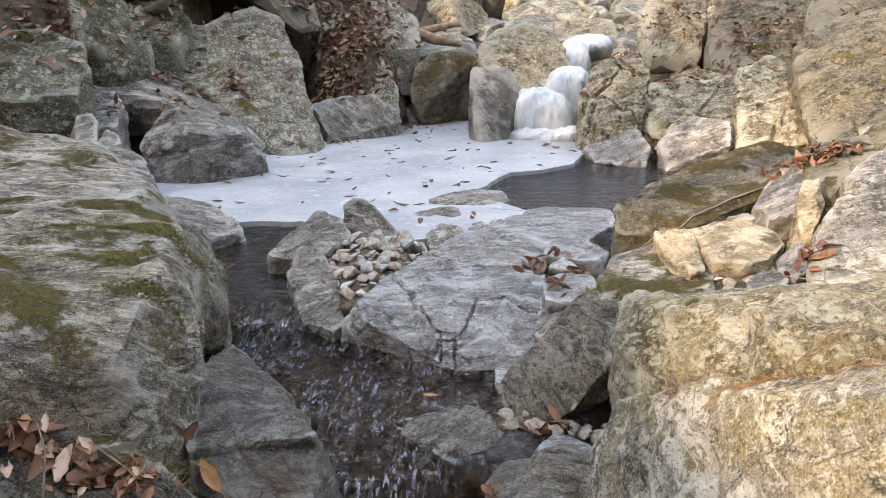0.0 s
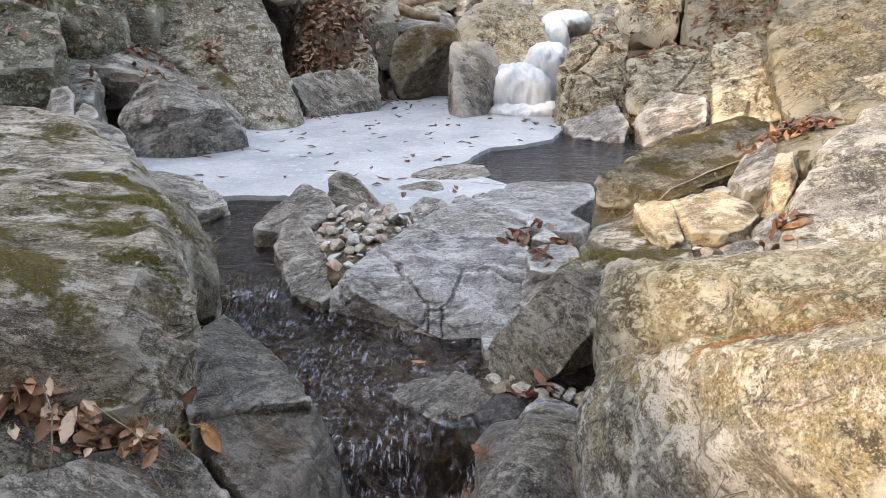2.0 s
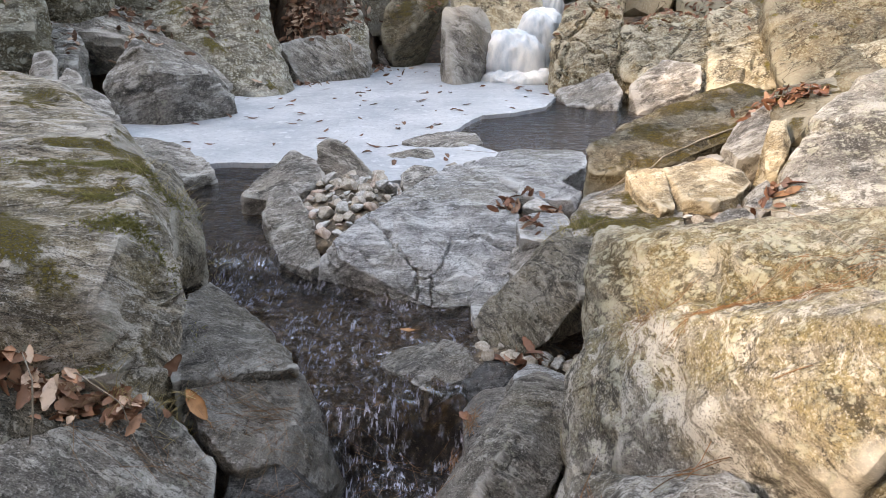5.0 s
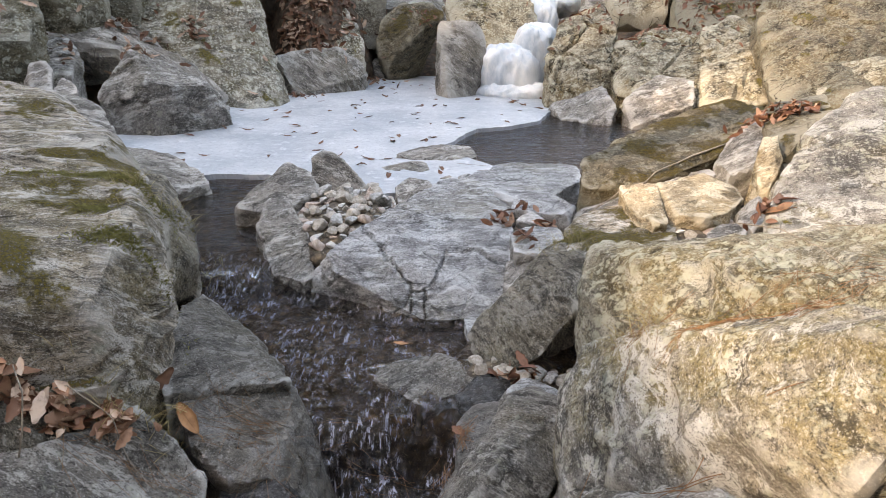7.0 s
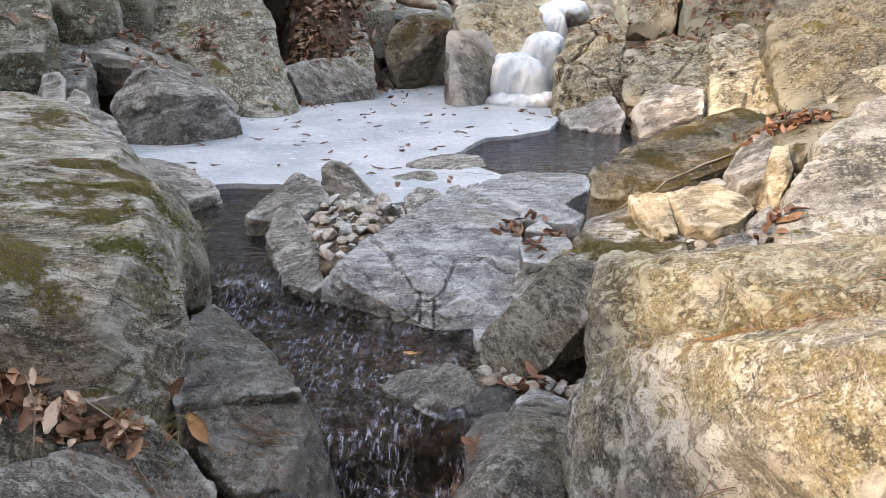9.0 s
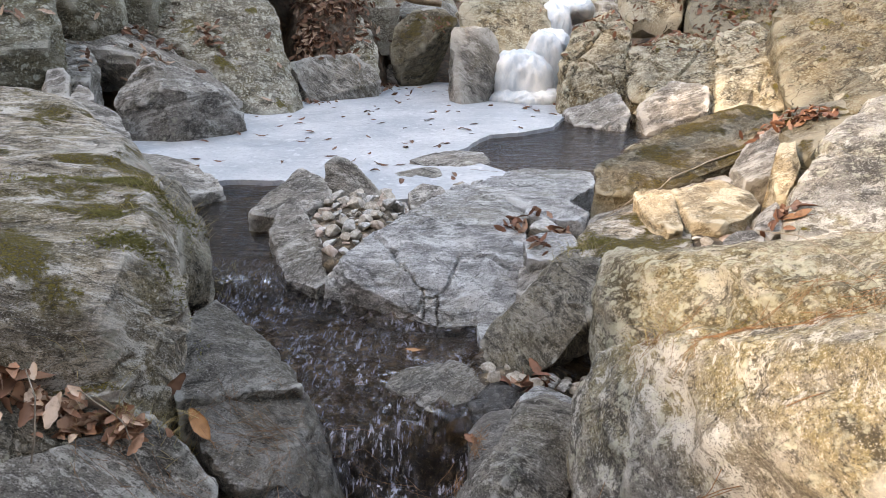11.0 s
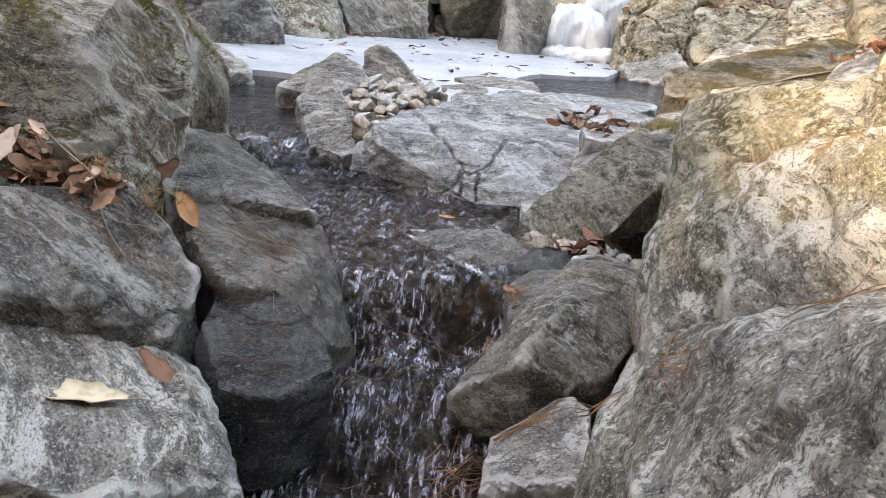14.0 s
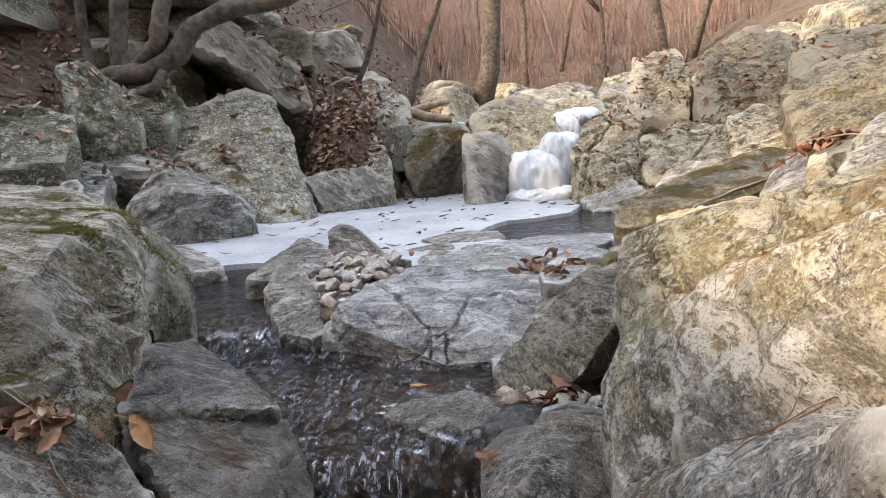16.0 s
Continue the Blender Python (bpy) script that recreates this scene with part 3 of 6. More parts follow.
rock("boulder", (-1.869, 3.87, 0.081), [(-150, -2, 0.167), (0, -90, 0.281), (34, 0, 0.122), (-2, 67, 0.161), (117, -7, 0.304), (-104, -3, 0.261), (42, -2, 0.135), (-172, -2, 0.255), (-40, -3, 0.364), (-44, 53, 0.245), (33, 14, 0.14), (70, 65, 0.266), (33, 31, 0.166)],
     "pale", 5, "pale smooth wedge of rock beside the ice")
rock("boulder", (-1.332, 3.248, -0.03), [(0, -90, 0.17), (9, 75, 0.151), (-143, -3, 0.14), (28, 86, 0.155), (108, -4, 0.325), (57, -3, 0.274), (-29, 60, 0.204), (-128, -3, 0.183), (-29, -3, 0.295), (35, 1, 0.283), (147, 0, 0.395), (97, 68, 0.249), (41, 55, 0.227), (47, 33, 0.274), (-30, 15, 0.302)],
     "pale", 5, "low flat pale ledge at the water's edge")
rock("boulder", (-0.42, 1.612, -0.074), [(0, -90, 0.226), (31, 59, 0.108), (41, -6, 0.095), (-55, -3, 0.234), (-165, -2, 0.146), (174, -5, 0.197), (24, 0, 0.116), (35, 46, 0.104), (-30, 67, 0.188), (-6, 65, 0.155), (-45, -3, 0.232), (36, 31, 0.103), (60, -9, 0.183), (87, 75, 0.189), (143, 63, 0.243), (-45, 35, 0.248), (-169, 12, 0.187)],
     "damp", 6, "grey damp slab sloping down to the stream")
rock("boulder", (-0.296, 1.319, -0.174), [(-154, -2, 0.156), (0, -90, 0.227), (5, 63, 0.15), (115, -4, 0.179), (-63, -3, 0.197), (125, -2, 0.178), (-123, -3, 0.183), (32, 0, 0.172), (3, 42, 0.141), (-1, 33, 0.144), (30, 82, 0.202), (-20, -3, 0.201), (172, -1, 0.206), (-28, 60, 0.191), (53, 61, 0.198), (-57, 4, 0.205), (26, 18, 0.171), (29, 9, 0.171), (105, 68, 0.242)],
     "wet", 6, "damp stream ledge covered with pine needles")
rock("boulder", (-0.208, 1.069, -0.246), [(180, -2, 0.111), (102, -5, 0.113), (24, 1, 0.101), (-39, -3, 0.098), (0, -90, 0.205), (67, -4, 0.102), (-79, -3, 0.109), (-145, -2, 0.117), (-51, 60, 0.144), (-166, -1, 0.113), (-70, 74, 0.173), (-70, 51, 0.152), (35, 36, 0.152), (94, 70, 0.212), (4, 52, 0.16), (-175, 18, 0.159)],
     "black", 6, "dark wet rock beside the small cascade", chips=8)
rock("boulder", (-0.728, 1.047, 0.166), [(-48, 47, 0.04), (-76, 33, 0.079), (125, -22, 0.13), (132, -16, 0.138), (-20, 58, 0.035), (142, -89, 0.146), (-178, -12, 0.216), (-141, 10, 0.207), (-149, 7, 0.213), (-45, -84, 0.154), (81, 60, 0.088), (-2, 58, 0.044), (61, 47, 0.079), (117, -69, 0.153), (-78, -2, 0.168), (121, -62, 0.154), (-45, -7, 0.188), (36, 51, 0.074), (50, 26, 0.155), (40, -5, 0.247), (3, -10, 0.258), (-132, -10, 0.248), (106, 3, 0.148)],
     "dark", 6, "rounded grey gneiss rock with an undercut edge")
rock("boulder", (-0.545, 1.013, -0.126), [(136, -8, 0.11), (-144, -3, 0.178), (0, -90, 0.274), (-59, -3, 0.137), (-24, 53, 0.191), (-29, 68, 0.216), (33, 1, 0.208), (73, -6, 0.197), (82, -6, 0.191), (118, 69, 0.254), (55, -4, 0.206), (7, 0, 0.208), (-9, -1, 0.203), (-37, 31, 0.186), (43, 34, 0.241), (39, 20, 0.226)],
     "grey", 6, "grey rock with a dark crack along its base")
rock("boulder", (-0.472, 0.827, -0.212), [(-140, -3, 0.138), (0, -90, 0.239), (92, -8, 0.191), (10, 71, 0.174), (-53, -3, 0.26), (-91, -3, 0.196), (-29, 82, 0.191), (32, 1, 0.227), (83, -10, 0.19), (-157, -3, 0.213), (41, -1, 0.219), (-139, 6, 0.163), (59, 53, 0.194), (71, 59, 0.217), (79, 38, 0.228), (45, 61, 0.185), (39, 17, 0.227), (26, 58, 0.194)],
     "veined", 6, "flat grey slab at the bottom of the bank")
rock("boulder", (0.116, 2.651, -0.122), [(0, -90, 0.229), (166, 87, 0.213), (-82, 82, 0.213), (151, 0, 0.182), (16, -1, 0.436), (-8, -2, 0.373), (-119, -3, 0.537), (-75, 69, 0.29), (124, 0, 0.374), (-97, 53, 0.386), (-74, 76, 0.244), (-91, -3, 0.618), (-64, -4, 0.64), (157, 28, 0.252), (57, 2, 0.666), (159, 72, 0.242), (116, 76, 0.305)],
     "slab", 7, "broad pale grey slab with a branching crack", rifts=[[(-0.141, 0.078), (-0.099, 0.071), (-0.049, 0.056), (0.009, 0.031), (0.07, -0.01), (0.076, -0.08)], [(0.07, -0.024), (0.042, -0.079), (0.014, -0.11)], [(0.075, -0.026), (0.124, -0.026), (0.127, -0.091)], [(0.124, -0.026), (0.165, 0.013), (0.207, 0.053)], [(0.219, 0.051), (0.312, 0.047), (0.447, 0.015)]], ledge=0.6)
rock("boulder", (0.654, 3.3, -0.048), [(0, -90, 0.152), (120, 86, 0.126), (-163, -3, 0.313), (-11, -3, 0.264), (144, -7, 0.326), (-35, -3, 0.238), (-46, -2, 0.28), (81, -20, 0.486), (89, 70, 0.244), (140, 55, 0.262), (154, -1, 0.334), (9, -2, 0.405), (-38, 60, 0.235), (144, 29, 0.325)],
     "slab", 5, "flat grey shelf of rock at the pool's edge")
rock("boulder", (-0.298, 3.076, 0.039), [(46, 1, 0.063), (0, -90, 0.189), (108, 0, 0.132), (-103, 40, 0.078), (-90, 47, 0.081), (-111, -3, 0.097), (-47, -3, 0.134), (-143, -3, 0.106), (-179, -1, 0.139), (-120, 35, 0.092), (-19, 72, 0.139), (153, 1, 0.163), (-131, 34, 0.111), (37, 19, 0.094), (28, 47, 0.135), (145, 24, 0.204), (60, 69, 0.184), (152, 31, 0.211)],
     "grey", 5, "pointed dark grey stone standing in the pool")
rock("boulder", (-0.555, 2.964, 0.014), [(151, -10, 0.102), (0, -90, 0.164), (22, 0, 0.164), (-107, 71, 0.113), (-30, 63, 0.115), (-29, -3, 0.147), (-58, 68, 0.109), (-104, -4, 0.228), (107, -11, 0.178), (99, -15, 0.19), (171, 46, 0.132), (-51, -3, 0.175), (167, 36, 0.131), (-177, -2, 0.18), (50, 59, 0.196), (164, -8, 0.132), (174, 23, 0.151)],
     "pale", 5, "pale leaning slab of rock beside the water")
rock("boulder", (-0.442, 2.529, -0.067), [(-155, -2, 0.111), (17, 0, 0.074), (29, -4, 0.076), (0, -90, 0.183), (-83, 69, 0.114), (168, -5, 0.17), (-173, -1, 0.122), (76, -12, 0.214), (-117, -3, 0.209), (-108, 59, 0.128), (21, 27, 0.109), (23, 16, 0.094), (-33, -3, 0.247), (-48, 64, 0.13), (-90, 79, 0.142), (69, 68, 0.222), (175, 29, 0.206)],
     "pale", 6, "long grey rock beside the chute")
rock("boulder", (0.184, 4.125, -0.005), [(0, -90, 0.035), (-33, 86, 0.026), (-80, 72, 0.058), (139, -2, 0.118), (103, -15, 0.136), (101, -26, 0.133), (-115, 0, 0.224), (-80, 0, 0.172), (11, 0, 0.252), (-38, 0, 0.222), (75, 82, 0.048), (137, 73, 0.064), (46, 0, 0.28)],
     "pale", 5, "thin flat stone frozen into the ice")
rock("rock", (-0.005, 3.75, -0.014), [(0, -90, 0.026), (-110, 86, 0.021), (117, -25, 0.07), (119, -12, 0.074), (11, 0, 0.135), (-38, 0, 0.132), (-107, 0, 0.129), (-164, 0, 0.138), (125, 73, 0.042), (32, 0, 0.164), (140, 0, 0.109)],
     "grey", 4, "thin flat stone frozen into the ice")
rock("boulder", (0.068, 3.275, -0.024), [(0, -90, 0.076), (-81, 78, 0.063), (-32, -3, 0.118), (150, -22, 0.093), (-168, -2, 0.114), (75, -38, 0.104), (-93, 72, 0.073), (176, -1, 0.103), (6, -1, 0.1), (61, 68, 0.09), (-90, -3, 0.173), (158, 43, 0.097), (19, -13, 0.099), (14, 23, 0.103)],
     "pale", 5, "rounded grey stone at the edge of the ice")
rock("boulder", (0.473, 1.929, 0.026), [(-162, 56, 0.065), (-141, 43, 0.114), (-4, -68, 0.11), (111, -31, 0.135), (154, 38, 0.077), (-5, -2, 0.183), (68, -73, 0.111), (-24, -62, 0.128), (-24, -3, 0.19), (-153, 76, 0.103), (-48, -59, 0.161), (91, -66, 0.117), (-128, 84, 0.128), (-58, -4, 0.246), (75, -33, 0.2), (151, 32, 0.083), (83, 70, 0.206), (106, -49, 0.13), (-88, -70, 0.183), (-153, -63, 0.206), (-58, -42, 0.212), (180, -36, 0.213), (159, 17, 0.125), (-140, 11, 0.225), (-87, -3, 0.29)],
     "dark", 6, "dark tilted boulder propped over the streambed")
rock("boulder", (0.843, 2.248, 0.066), [(0, -90, 0.166), (-18, -2, 0.186), (152, 82, 0.136), (-62, -3, 0.265), (140, -7, 0.184), (60, 85, 0.152), (-168, -2, 0.261), (36, -12, 0.283), (175, 73, 0.157), (168, -1, 0.201), (109, -15, 0.253), (-89, -3, 0.337), (157, 0, 0.19), (-3, -2, 0.224), (143, 47, 0.187), (117, 66, 0.189), (40, 63, 0.232), (178, 63, 0.184), (144, 34, 0.196)],
     "mossy", 5, "grey stone with a tuft of moss")
rock("boulder", (1.078, 2.721, 0.088), [(-63, -3, 0.147), (0, -90, 0.188), (105, -13, 0.155), (160, 78, 0.127), (-5, -2, 0.295), (125, -11, 0.146), (162, 69, 0.132), (125, 63, 0.144), (2, -2, 0.319), (-116, -4, 0.325), (-168, -3, 0.332), (139, 47, 0.147), (150, -1, 0.226), (137, 35, 0.157), (-167, 50, 0.24), (-66, 18, 0.191)],
     "pale", 5, "long ridge of pale grey rock")
rock("boulder", (0.639, 2.78, 0.011), [(0, -90, 0.112), (28, -7, 0.101), (-138, 86, 0.109), (-97, -3, 0.161), (169, 0, 0.123), (111, -11, 0.136), (-23, -2, 0.156), (-137, -3, 0.152), (161, 0, 0.129), (4, -1, 0.133), (31, 60, 0.137), (114, 67, 0.141), (28, 49, 0.141)],
     "slab", 5, "small grey stone wedged against the slab")
rock("boulder", (0.548, 2.315, 0.012), [(0, -90, 0.112), (176, -1, 0.092), (169, 86, 0.107), (-32, -2, 0.112), (-2, -1, 0.098), (-105, -3, 0.179), (143, -5, 0.108), (64, -13, 0.154), (162, 0, 0.097), (82, 70, 0.139), (145, 50, 0.132), (147, 38, 0.132)],
     "slab", 5, "small pale stone wedged beside the slab")
rock("boulder", (0.475, 2.145, -0.002), [(-19, -2, 0.055), (0, -90, 0.098), (171, 0, 0.061), (160, 69, 0.072), (-48, -3, 0.085), (177, 64, 0.07), (44, -11, 0.119), (52, -17, 0.125), (0, -1, 0.078), (127, -14, 0.105), (-150, -2, 0.131), (-144, 64, 0.099), (141, 55, 0.085), (123, 66, 0.091)],
     "pale", 5, "small pale stone wedged beside the slab")
rock("boulder", (0.332, 1.985, -0.106), [(0, -90, 0.044), (-93, 85, 0.038), (-32, -2, 0.046), (-174, -2, 0.069), (90, -39, 0.083), (-13, -2, 0.051), (140, -26, 0.067), (1, -2, 0.07), (92, 71, 0.062), (169, -1, 0.067), (147, 50, 0.062), (-120, -3, 0.118)],
     "slab", 5, "pale rounded stone at the water's edge")
rock("boulder", (0.78, 1.131, 0.138), [(35, -16, 0.128), (-133, -3, 0.324), (45, -27, 0.179), (-40, -3, 0.365), (-166, 35, 0.247), (0, -90, 0.439), (-92, -3, 0.42), (158, -1, 0.352), (170, -1, 0.339), (-149, 23, 0.293), (-178, 44, 0.242), (125, 64, 0.221), (97, 64, 0.225), (109, 63, 0.213), (127, 58, 0.228), (158, 8, 0.341), (62, 32, 0.247), (84, 52, 0.243), (-36, 4, 0.4)],
     "lichen", 6, "huge pale lichen-covered boulder with a stepped face")
rock("boulder", (0.89, 1.308, 0.29), [(-131, -2, 0.222), (158, 73, 0.161), (0, -90, 0.29), (-37, -3, 0.391), (38, -7, 0.197), (-163, 51, 0.183), (44, -12, 0.206), (58, -13, 0.267), (65, -16, 0.305), (166, -1, 0.39), (-142, -4, 0.252), (-14, -2, 0.38), (123, 71, 0.18), (151, 0, 0.43), (87, 67, 0.206), (128, -6, 0.472), (176, -2, 0.377), (106, 66, 0.203), (-158, 23, 0.252), (-156, 43, 0.199), (126, 54, 0.289)],
     "olive", 6, "upper tier of pale lichened rock above a needle-strewn step")
rock("boulder", (0.473, 0.797, -0.142), [(29, -8, 0.141), (174, 31, 0.151), (-162, -1, 0.178), (0, -5, 0.124), (-12, -4, 0.141), (-21, -6, 0.169), (-41, -2, 0.233), (-112, -3, 0.298), (0, -90, 0.458), (159, 1, 0.164), (176, 0, 0.155), (-179, 16, 0.15), (-36, 11, 0.271), (-29, 11, 0.252), (-143, 37, 0.318), (122, 55, 0.269), (136, 52, 0.245), (144, -3, 0.212), (92, 65, 0.333), (109, 63, 0.308), (155, 45, 0.211), (157, 15, 0.17), (57, 31, 0.302)],
     "veined", 6, "large grey rock with pale quartz veins")
rock("boulder", (0.318, 1.314, -0.233), [(142, -7, 0.085), (0, -90, 0.217), (158, 30, 0.117), (-19, -2, 0.167), (-31, -2, 0.166), (-107, -4, 0.242), (61, -10, 0.223), (-5, -1, 0.19), (-91, -3, 0.227), (-28, 88, 0.218), (-43, 50, 0.221), (-56, -3, 0.195), (108, -9, 0.159), (166, -1, 0.152), (165, 53, 0.165), (176, 42, 0.161), (158, 81, 0.208), (10, -4, 0.217), (-81, 37, 0.255), (-61, 39, 0.235), (56, 68, 0.265), (-162, 43, 0.21), (123, 65, 0.222), (-1, 9, 0.223), (-25, 28, 0.223)],
     "grey", 6, "grey angular rock leaning beside the cascade")
rock("boulder", (0.266, 0.959, -0.308), [(-82, -3, 0.116), (-9, -1, 0.073), (124, -10, 0.056), (171, 0, 0.08), (-176, -1, 0.092), (0, -90, 0.193), (-118, 81, 0.183), (26, -8, 0.103), (145, 52, 0.142), (162, 63, 0.16), (171, 73, 0.17), (23, 55, 0.197)],
     "pale", 5, "small pale rock at the foot of the boulder")
rock("boulder", (0.312, 1.565, -0.132), [(0, -90, 0.068), (-157, 80, 0.054), (-47, -3, 0.055), (-163, -2, 0.059), (62, -10, 0.079), (141, -5, 0.07), (-169, 73, 0.055), (1, -1, 0.067), (-61, 71, 0.065), (160, 0, 0.069), (84, 71, 0.078), (152, 41, 0.075), (150, 27, 0.076)],
     "black", 5, "dark wet stone at the lip of the cascade")
rock("boulder", (1.332, 3.131, 0.134), [(0, -90, 0.334), (127, -3, 0.214), (-127, 79, 0.235), (-25, -3, 0.364), (-45, -3, 0.287), (-60, -3, 0.3), (134, -2, 0.218), (114, -4, 0.289), (-77, -3, 0.393), (41, -3, 0.613), (146, 1, 0.272), (165, -1, 0.416), (19, -1, 0.602), (137, 60, 0.298), (-97, -4, 0.555), (-157, -3, 0.666), (-91, 72, 0.273), (136, 46, 0.293), (135, 66, 0.307), (171, 77, 0.266), (142, 38, 0.292), (140, 21, 0.276), (43, 54, 0.611), (-162, 65, 0.359), (40, 44, 0.659), (-96, 60, 0.355)],
     "mossbrown", 6, "long mossy brown ledge of rock")
rock("boulder", (1.531, 2.83, 0.182), [(-12, -2, 0.104), (-26, -2, 0.091), (144, 0, 0.089), (123, -3, 0.128), (175, 0, 0.147), (0, -90, 0.282), (-72, -3, 0.206), (-103, 74, 0.213), (-176, 67, 0.199), (142, 45, 0.199), (140, 36, 0.183), (148, 21, 0.134), (146, 6, 0.1), (-15, 7, 0.129), (-71, 70, 0.221)],
     "pale", 5, "layered grey stone against the ledge")
rock("boulder", (1.495, 2.521, 0.286), [(-33, -2, 0.044), (165, 0, 0.05), (-7, -5, 0.061), (148, 1, 0.056), (-25, -2, 0.044), (0, -90, 0.185), (-146, 56, 0.105), (66, -10, 0.146), (-59, 44, 0.104), (-134, -3, 0.162), (-178, 36, 0.089), (-19, 12, 0.071), (152, 9, 0.065), (110, 63, 0.19)],
     "warm", 5, "upright brown stone among dead leaves")
rock("boulder", (1.185, 2.355, 0.19), [(0, -90, 0.141), (-117, 82, 0.122), (111, -18, 0.171), (-39, -3, 0.129), (-53, 79, 0.121), (-177, -2, 0.186), (54, -24, 0.202), (170, -1, 0.171), (154, 1, 0.176), (-15, -4, 0.138), (-63, -3, 0.18), (-11, -5, 0.144), (122, 59, 0.172), (-123, -3, 0.262), (21, 59, 0.173), (-16, 72, 0.137), (-179, 28, 0.197), (-12, 12, 0.156)],
     "warm", 5, "sunlit yellow-brown angular stone")
rock("boulder", (0.961, 2.338, 0.154), [(-176, -1, 0.087), (-176, 71, 0.122), (172, 0, 0.08), (0, -90, 0.153), (-11, -4, 0.06), (49, -15, 0.151), (56, -20, 0.162), (-4, -5, 0.064), (160, 1, 0.111), (-20, -1, 0.079), (-66, 78, 0.14), (-74, -3, 0.222), (101, 68, 0.168), (-12, 12, 0.08), (-21, 45, 0.128)],
     "warm", 5, "angular brown stone in the sun")
rock("boulder", (1.27, 2.135, 0.211), [(-26, -2, 0.044), (156, 1, 0.046), (133, -7, 0.06), (0, -90, 0.111), (-6, -7, 0.068), (-152, 82, 0.095), (-49, -2, 0.086), (-164, -2, 0.124), (154, 57, 0.084), (143, 38, 0.077), (142, 27, 0.069), (-39, 72, 0.101), (-12, 24, 0.089)],
     "pale", 5, "pale angular stone in the sun")
rock("boulder", (1.104, 1.971, 0.193), [(-38, -2, 0.065), (0, -90, 0.093), (-170, 86, 0.089), (166, 0, 0.061), (134, -8, 0.05), (-97, -3, 0.116), (-4, -9, 0.071), (-23, -2, 0.064), (151, 1, 0.05), (89, -21, 0.091), (156, 72, 0.089), (139, 40, 0.078), (140, 30, 0.072), (98, 68, 0.101), (-5, 38, 0.104)],
     "pale", 5, "pale rounded stone in the sun")
rock("boulder", (1.815, 2.287, 0.306), [(-29, -5, 0.284), (0, -90, 0.406), (-101, 71, 0.251), (-84, 65, 0.259), (88, -16, 0.474), (-35, 6, 0.28), (-86, -3, 0.529), (-123, 71, 0.268), (147, 1, 0.333), (135, -6, 0.302), (97, 65, 0.473), (-39, -3, 0.303), (126, -7, 0.335), (-105, -4, 0.657), (143, 15, 0.31), (142, 24, 0.325), (-170, 64, 0.313), (166, -1, 0.492), (-167, -2, 0.69), (141, 30, 0.345), (176, 55, 0.344), (169, 43, 0.395)],
     "lichen", 5, "rounded tan boulder on the sunny bank", p=40)
rock("boulder", (-1.71, 4.757, 0.217), [(0, -90, 0.316), (116, -12, 0.185), (-118, 44, 0.3), (-89, -3, 0.297), (-27, 65, 0.204), (-38, -3, 0.255), (7, 66, 0.198), (143, -5, 0.261), (126, -10, 0.208), (57, 60, 0.212), (178, 27, 0.35), (-106, 18, 0.328), (-76, -3, 0.286), (164, -12, 0.354), (-54, 65, 0.232), (-172, -3, 0.412), (1, 22, 0.298), (106, -58, 0.317), (15, 39, 0.261), (35, 14, 0.348), (42, 36, 0.268), (-139, -4, 0.444), (105, 6, 0.224), (-32, -7, 0.29), (149, -50, 0.373), (30, -4, 0.432), (66, -56, 0.427)],
     "bluegrey", 6, "angular blue-grey boulder at the pool's edge")
rock("boulder", (-2.272, 5.547, 0.386), [(107, -54, 0.132), (-171, -72, 0.186), (-73, 72, 0.237), (-17, 65, 0.167), (152, -72, 0.169), (-130, 66, 0.418), (-35, 72, 0.185), (-103, -42, 0.327), (-97, -6, 0.384), (-148, -3, 0.604), (73, -7, 0.186), (-85, -6, 0.378), (147, 3, 0.685), (-76, -6, 0.424), (61, 5, 0.225), (92, -41, 0.156), (86, -32, 0.166), (-37, 47, 0.322), (-43, -4, 0.676), (-1, 67, 0.19), (80, -19, 0.179), (42, 41, 0.233), (131, 4, 0.665)],
     "grey", 5, "long tilted slab carrying dead leaves", chips=0)
rock("boulder", (-2.651, 4.917, 0.339), [(0, -90, 0.239), (-86, 69, 0.156), (90, -14, 0.264), (-62, 65, 0.169), (14, -1, 0.254), (-145, -3, 0.226), (157, -13, 0.301), (-116, -3, 0.246), (-67, -4, 0.323), (35, 1, 0.247), (-161, -3, 0.257), (47, -4, 0.253), (88, 68, 0.288), (-17, 55, 0.231), (178, 43, 0.311), (38, 14, 0.267)],
     "bluegrey", 5, "grey block among the boulders")
rock("rock", (-2.374, 4.401, 0.288), [(21, 1, 0.061), (0, -90, 0.188), (-81, 58, 0.107), (120, -7, 0.131), (-140, -3, 0.106), (179, -5, 0.116), (-90, -3, 0.149), (44, 0, 0.077), (34, 2, 0.067), (-133, 33, 0.118), (-158, -2, 0.109), (-25, 53, 0.119), (-164, 12, 0.119), (152, 65, 0.196), (35, 17, 0.099), (37, 9, 0.084)],
     "pale", 4, "small pale upright stone")
rock("rock", (-2.162, 4.277, 0.24), [(-136, -3, 0.069), (27, 1, 0.054), (63, -5, 0.067), (170, -7, 0.089), (-82, 69, 0.101), (-53, -3, 0.114), (0, -90, 0.14), (-116, 59, 0.1), (-159, -2, 0.077), (48, 51, 0.117), (-171, 27, 0.108), (49, 42, 0.111)],
     "pale", 4, "small pale stone among the boulders")
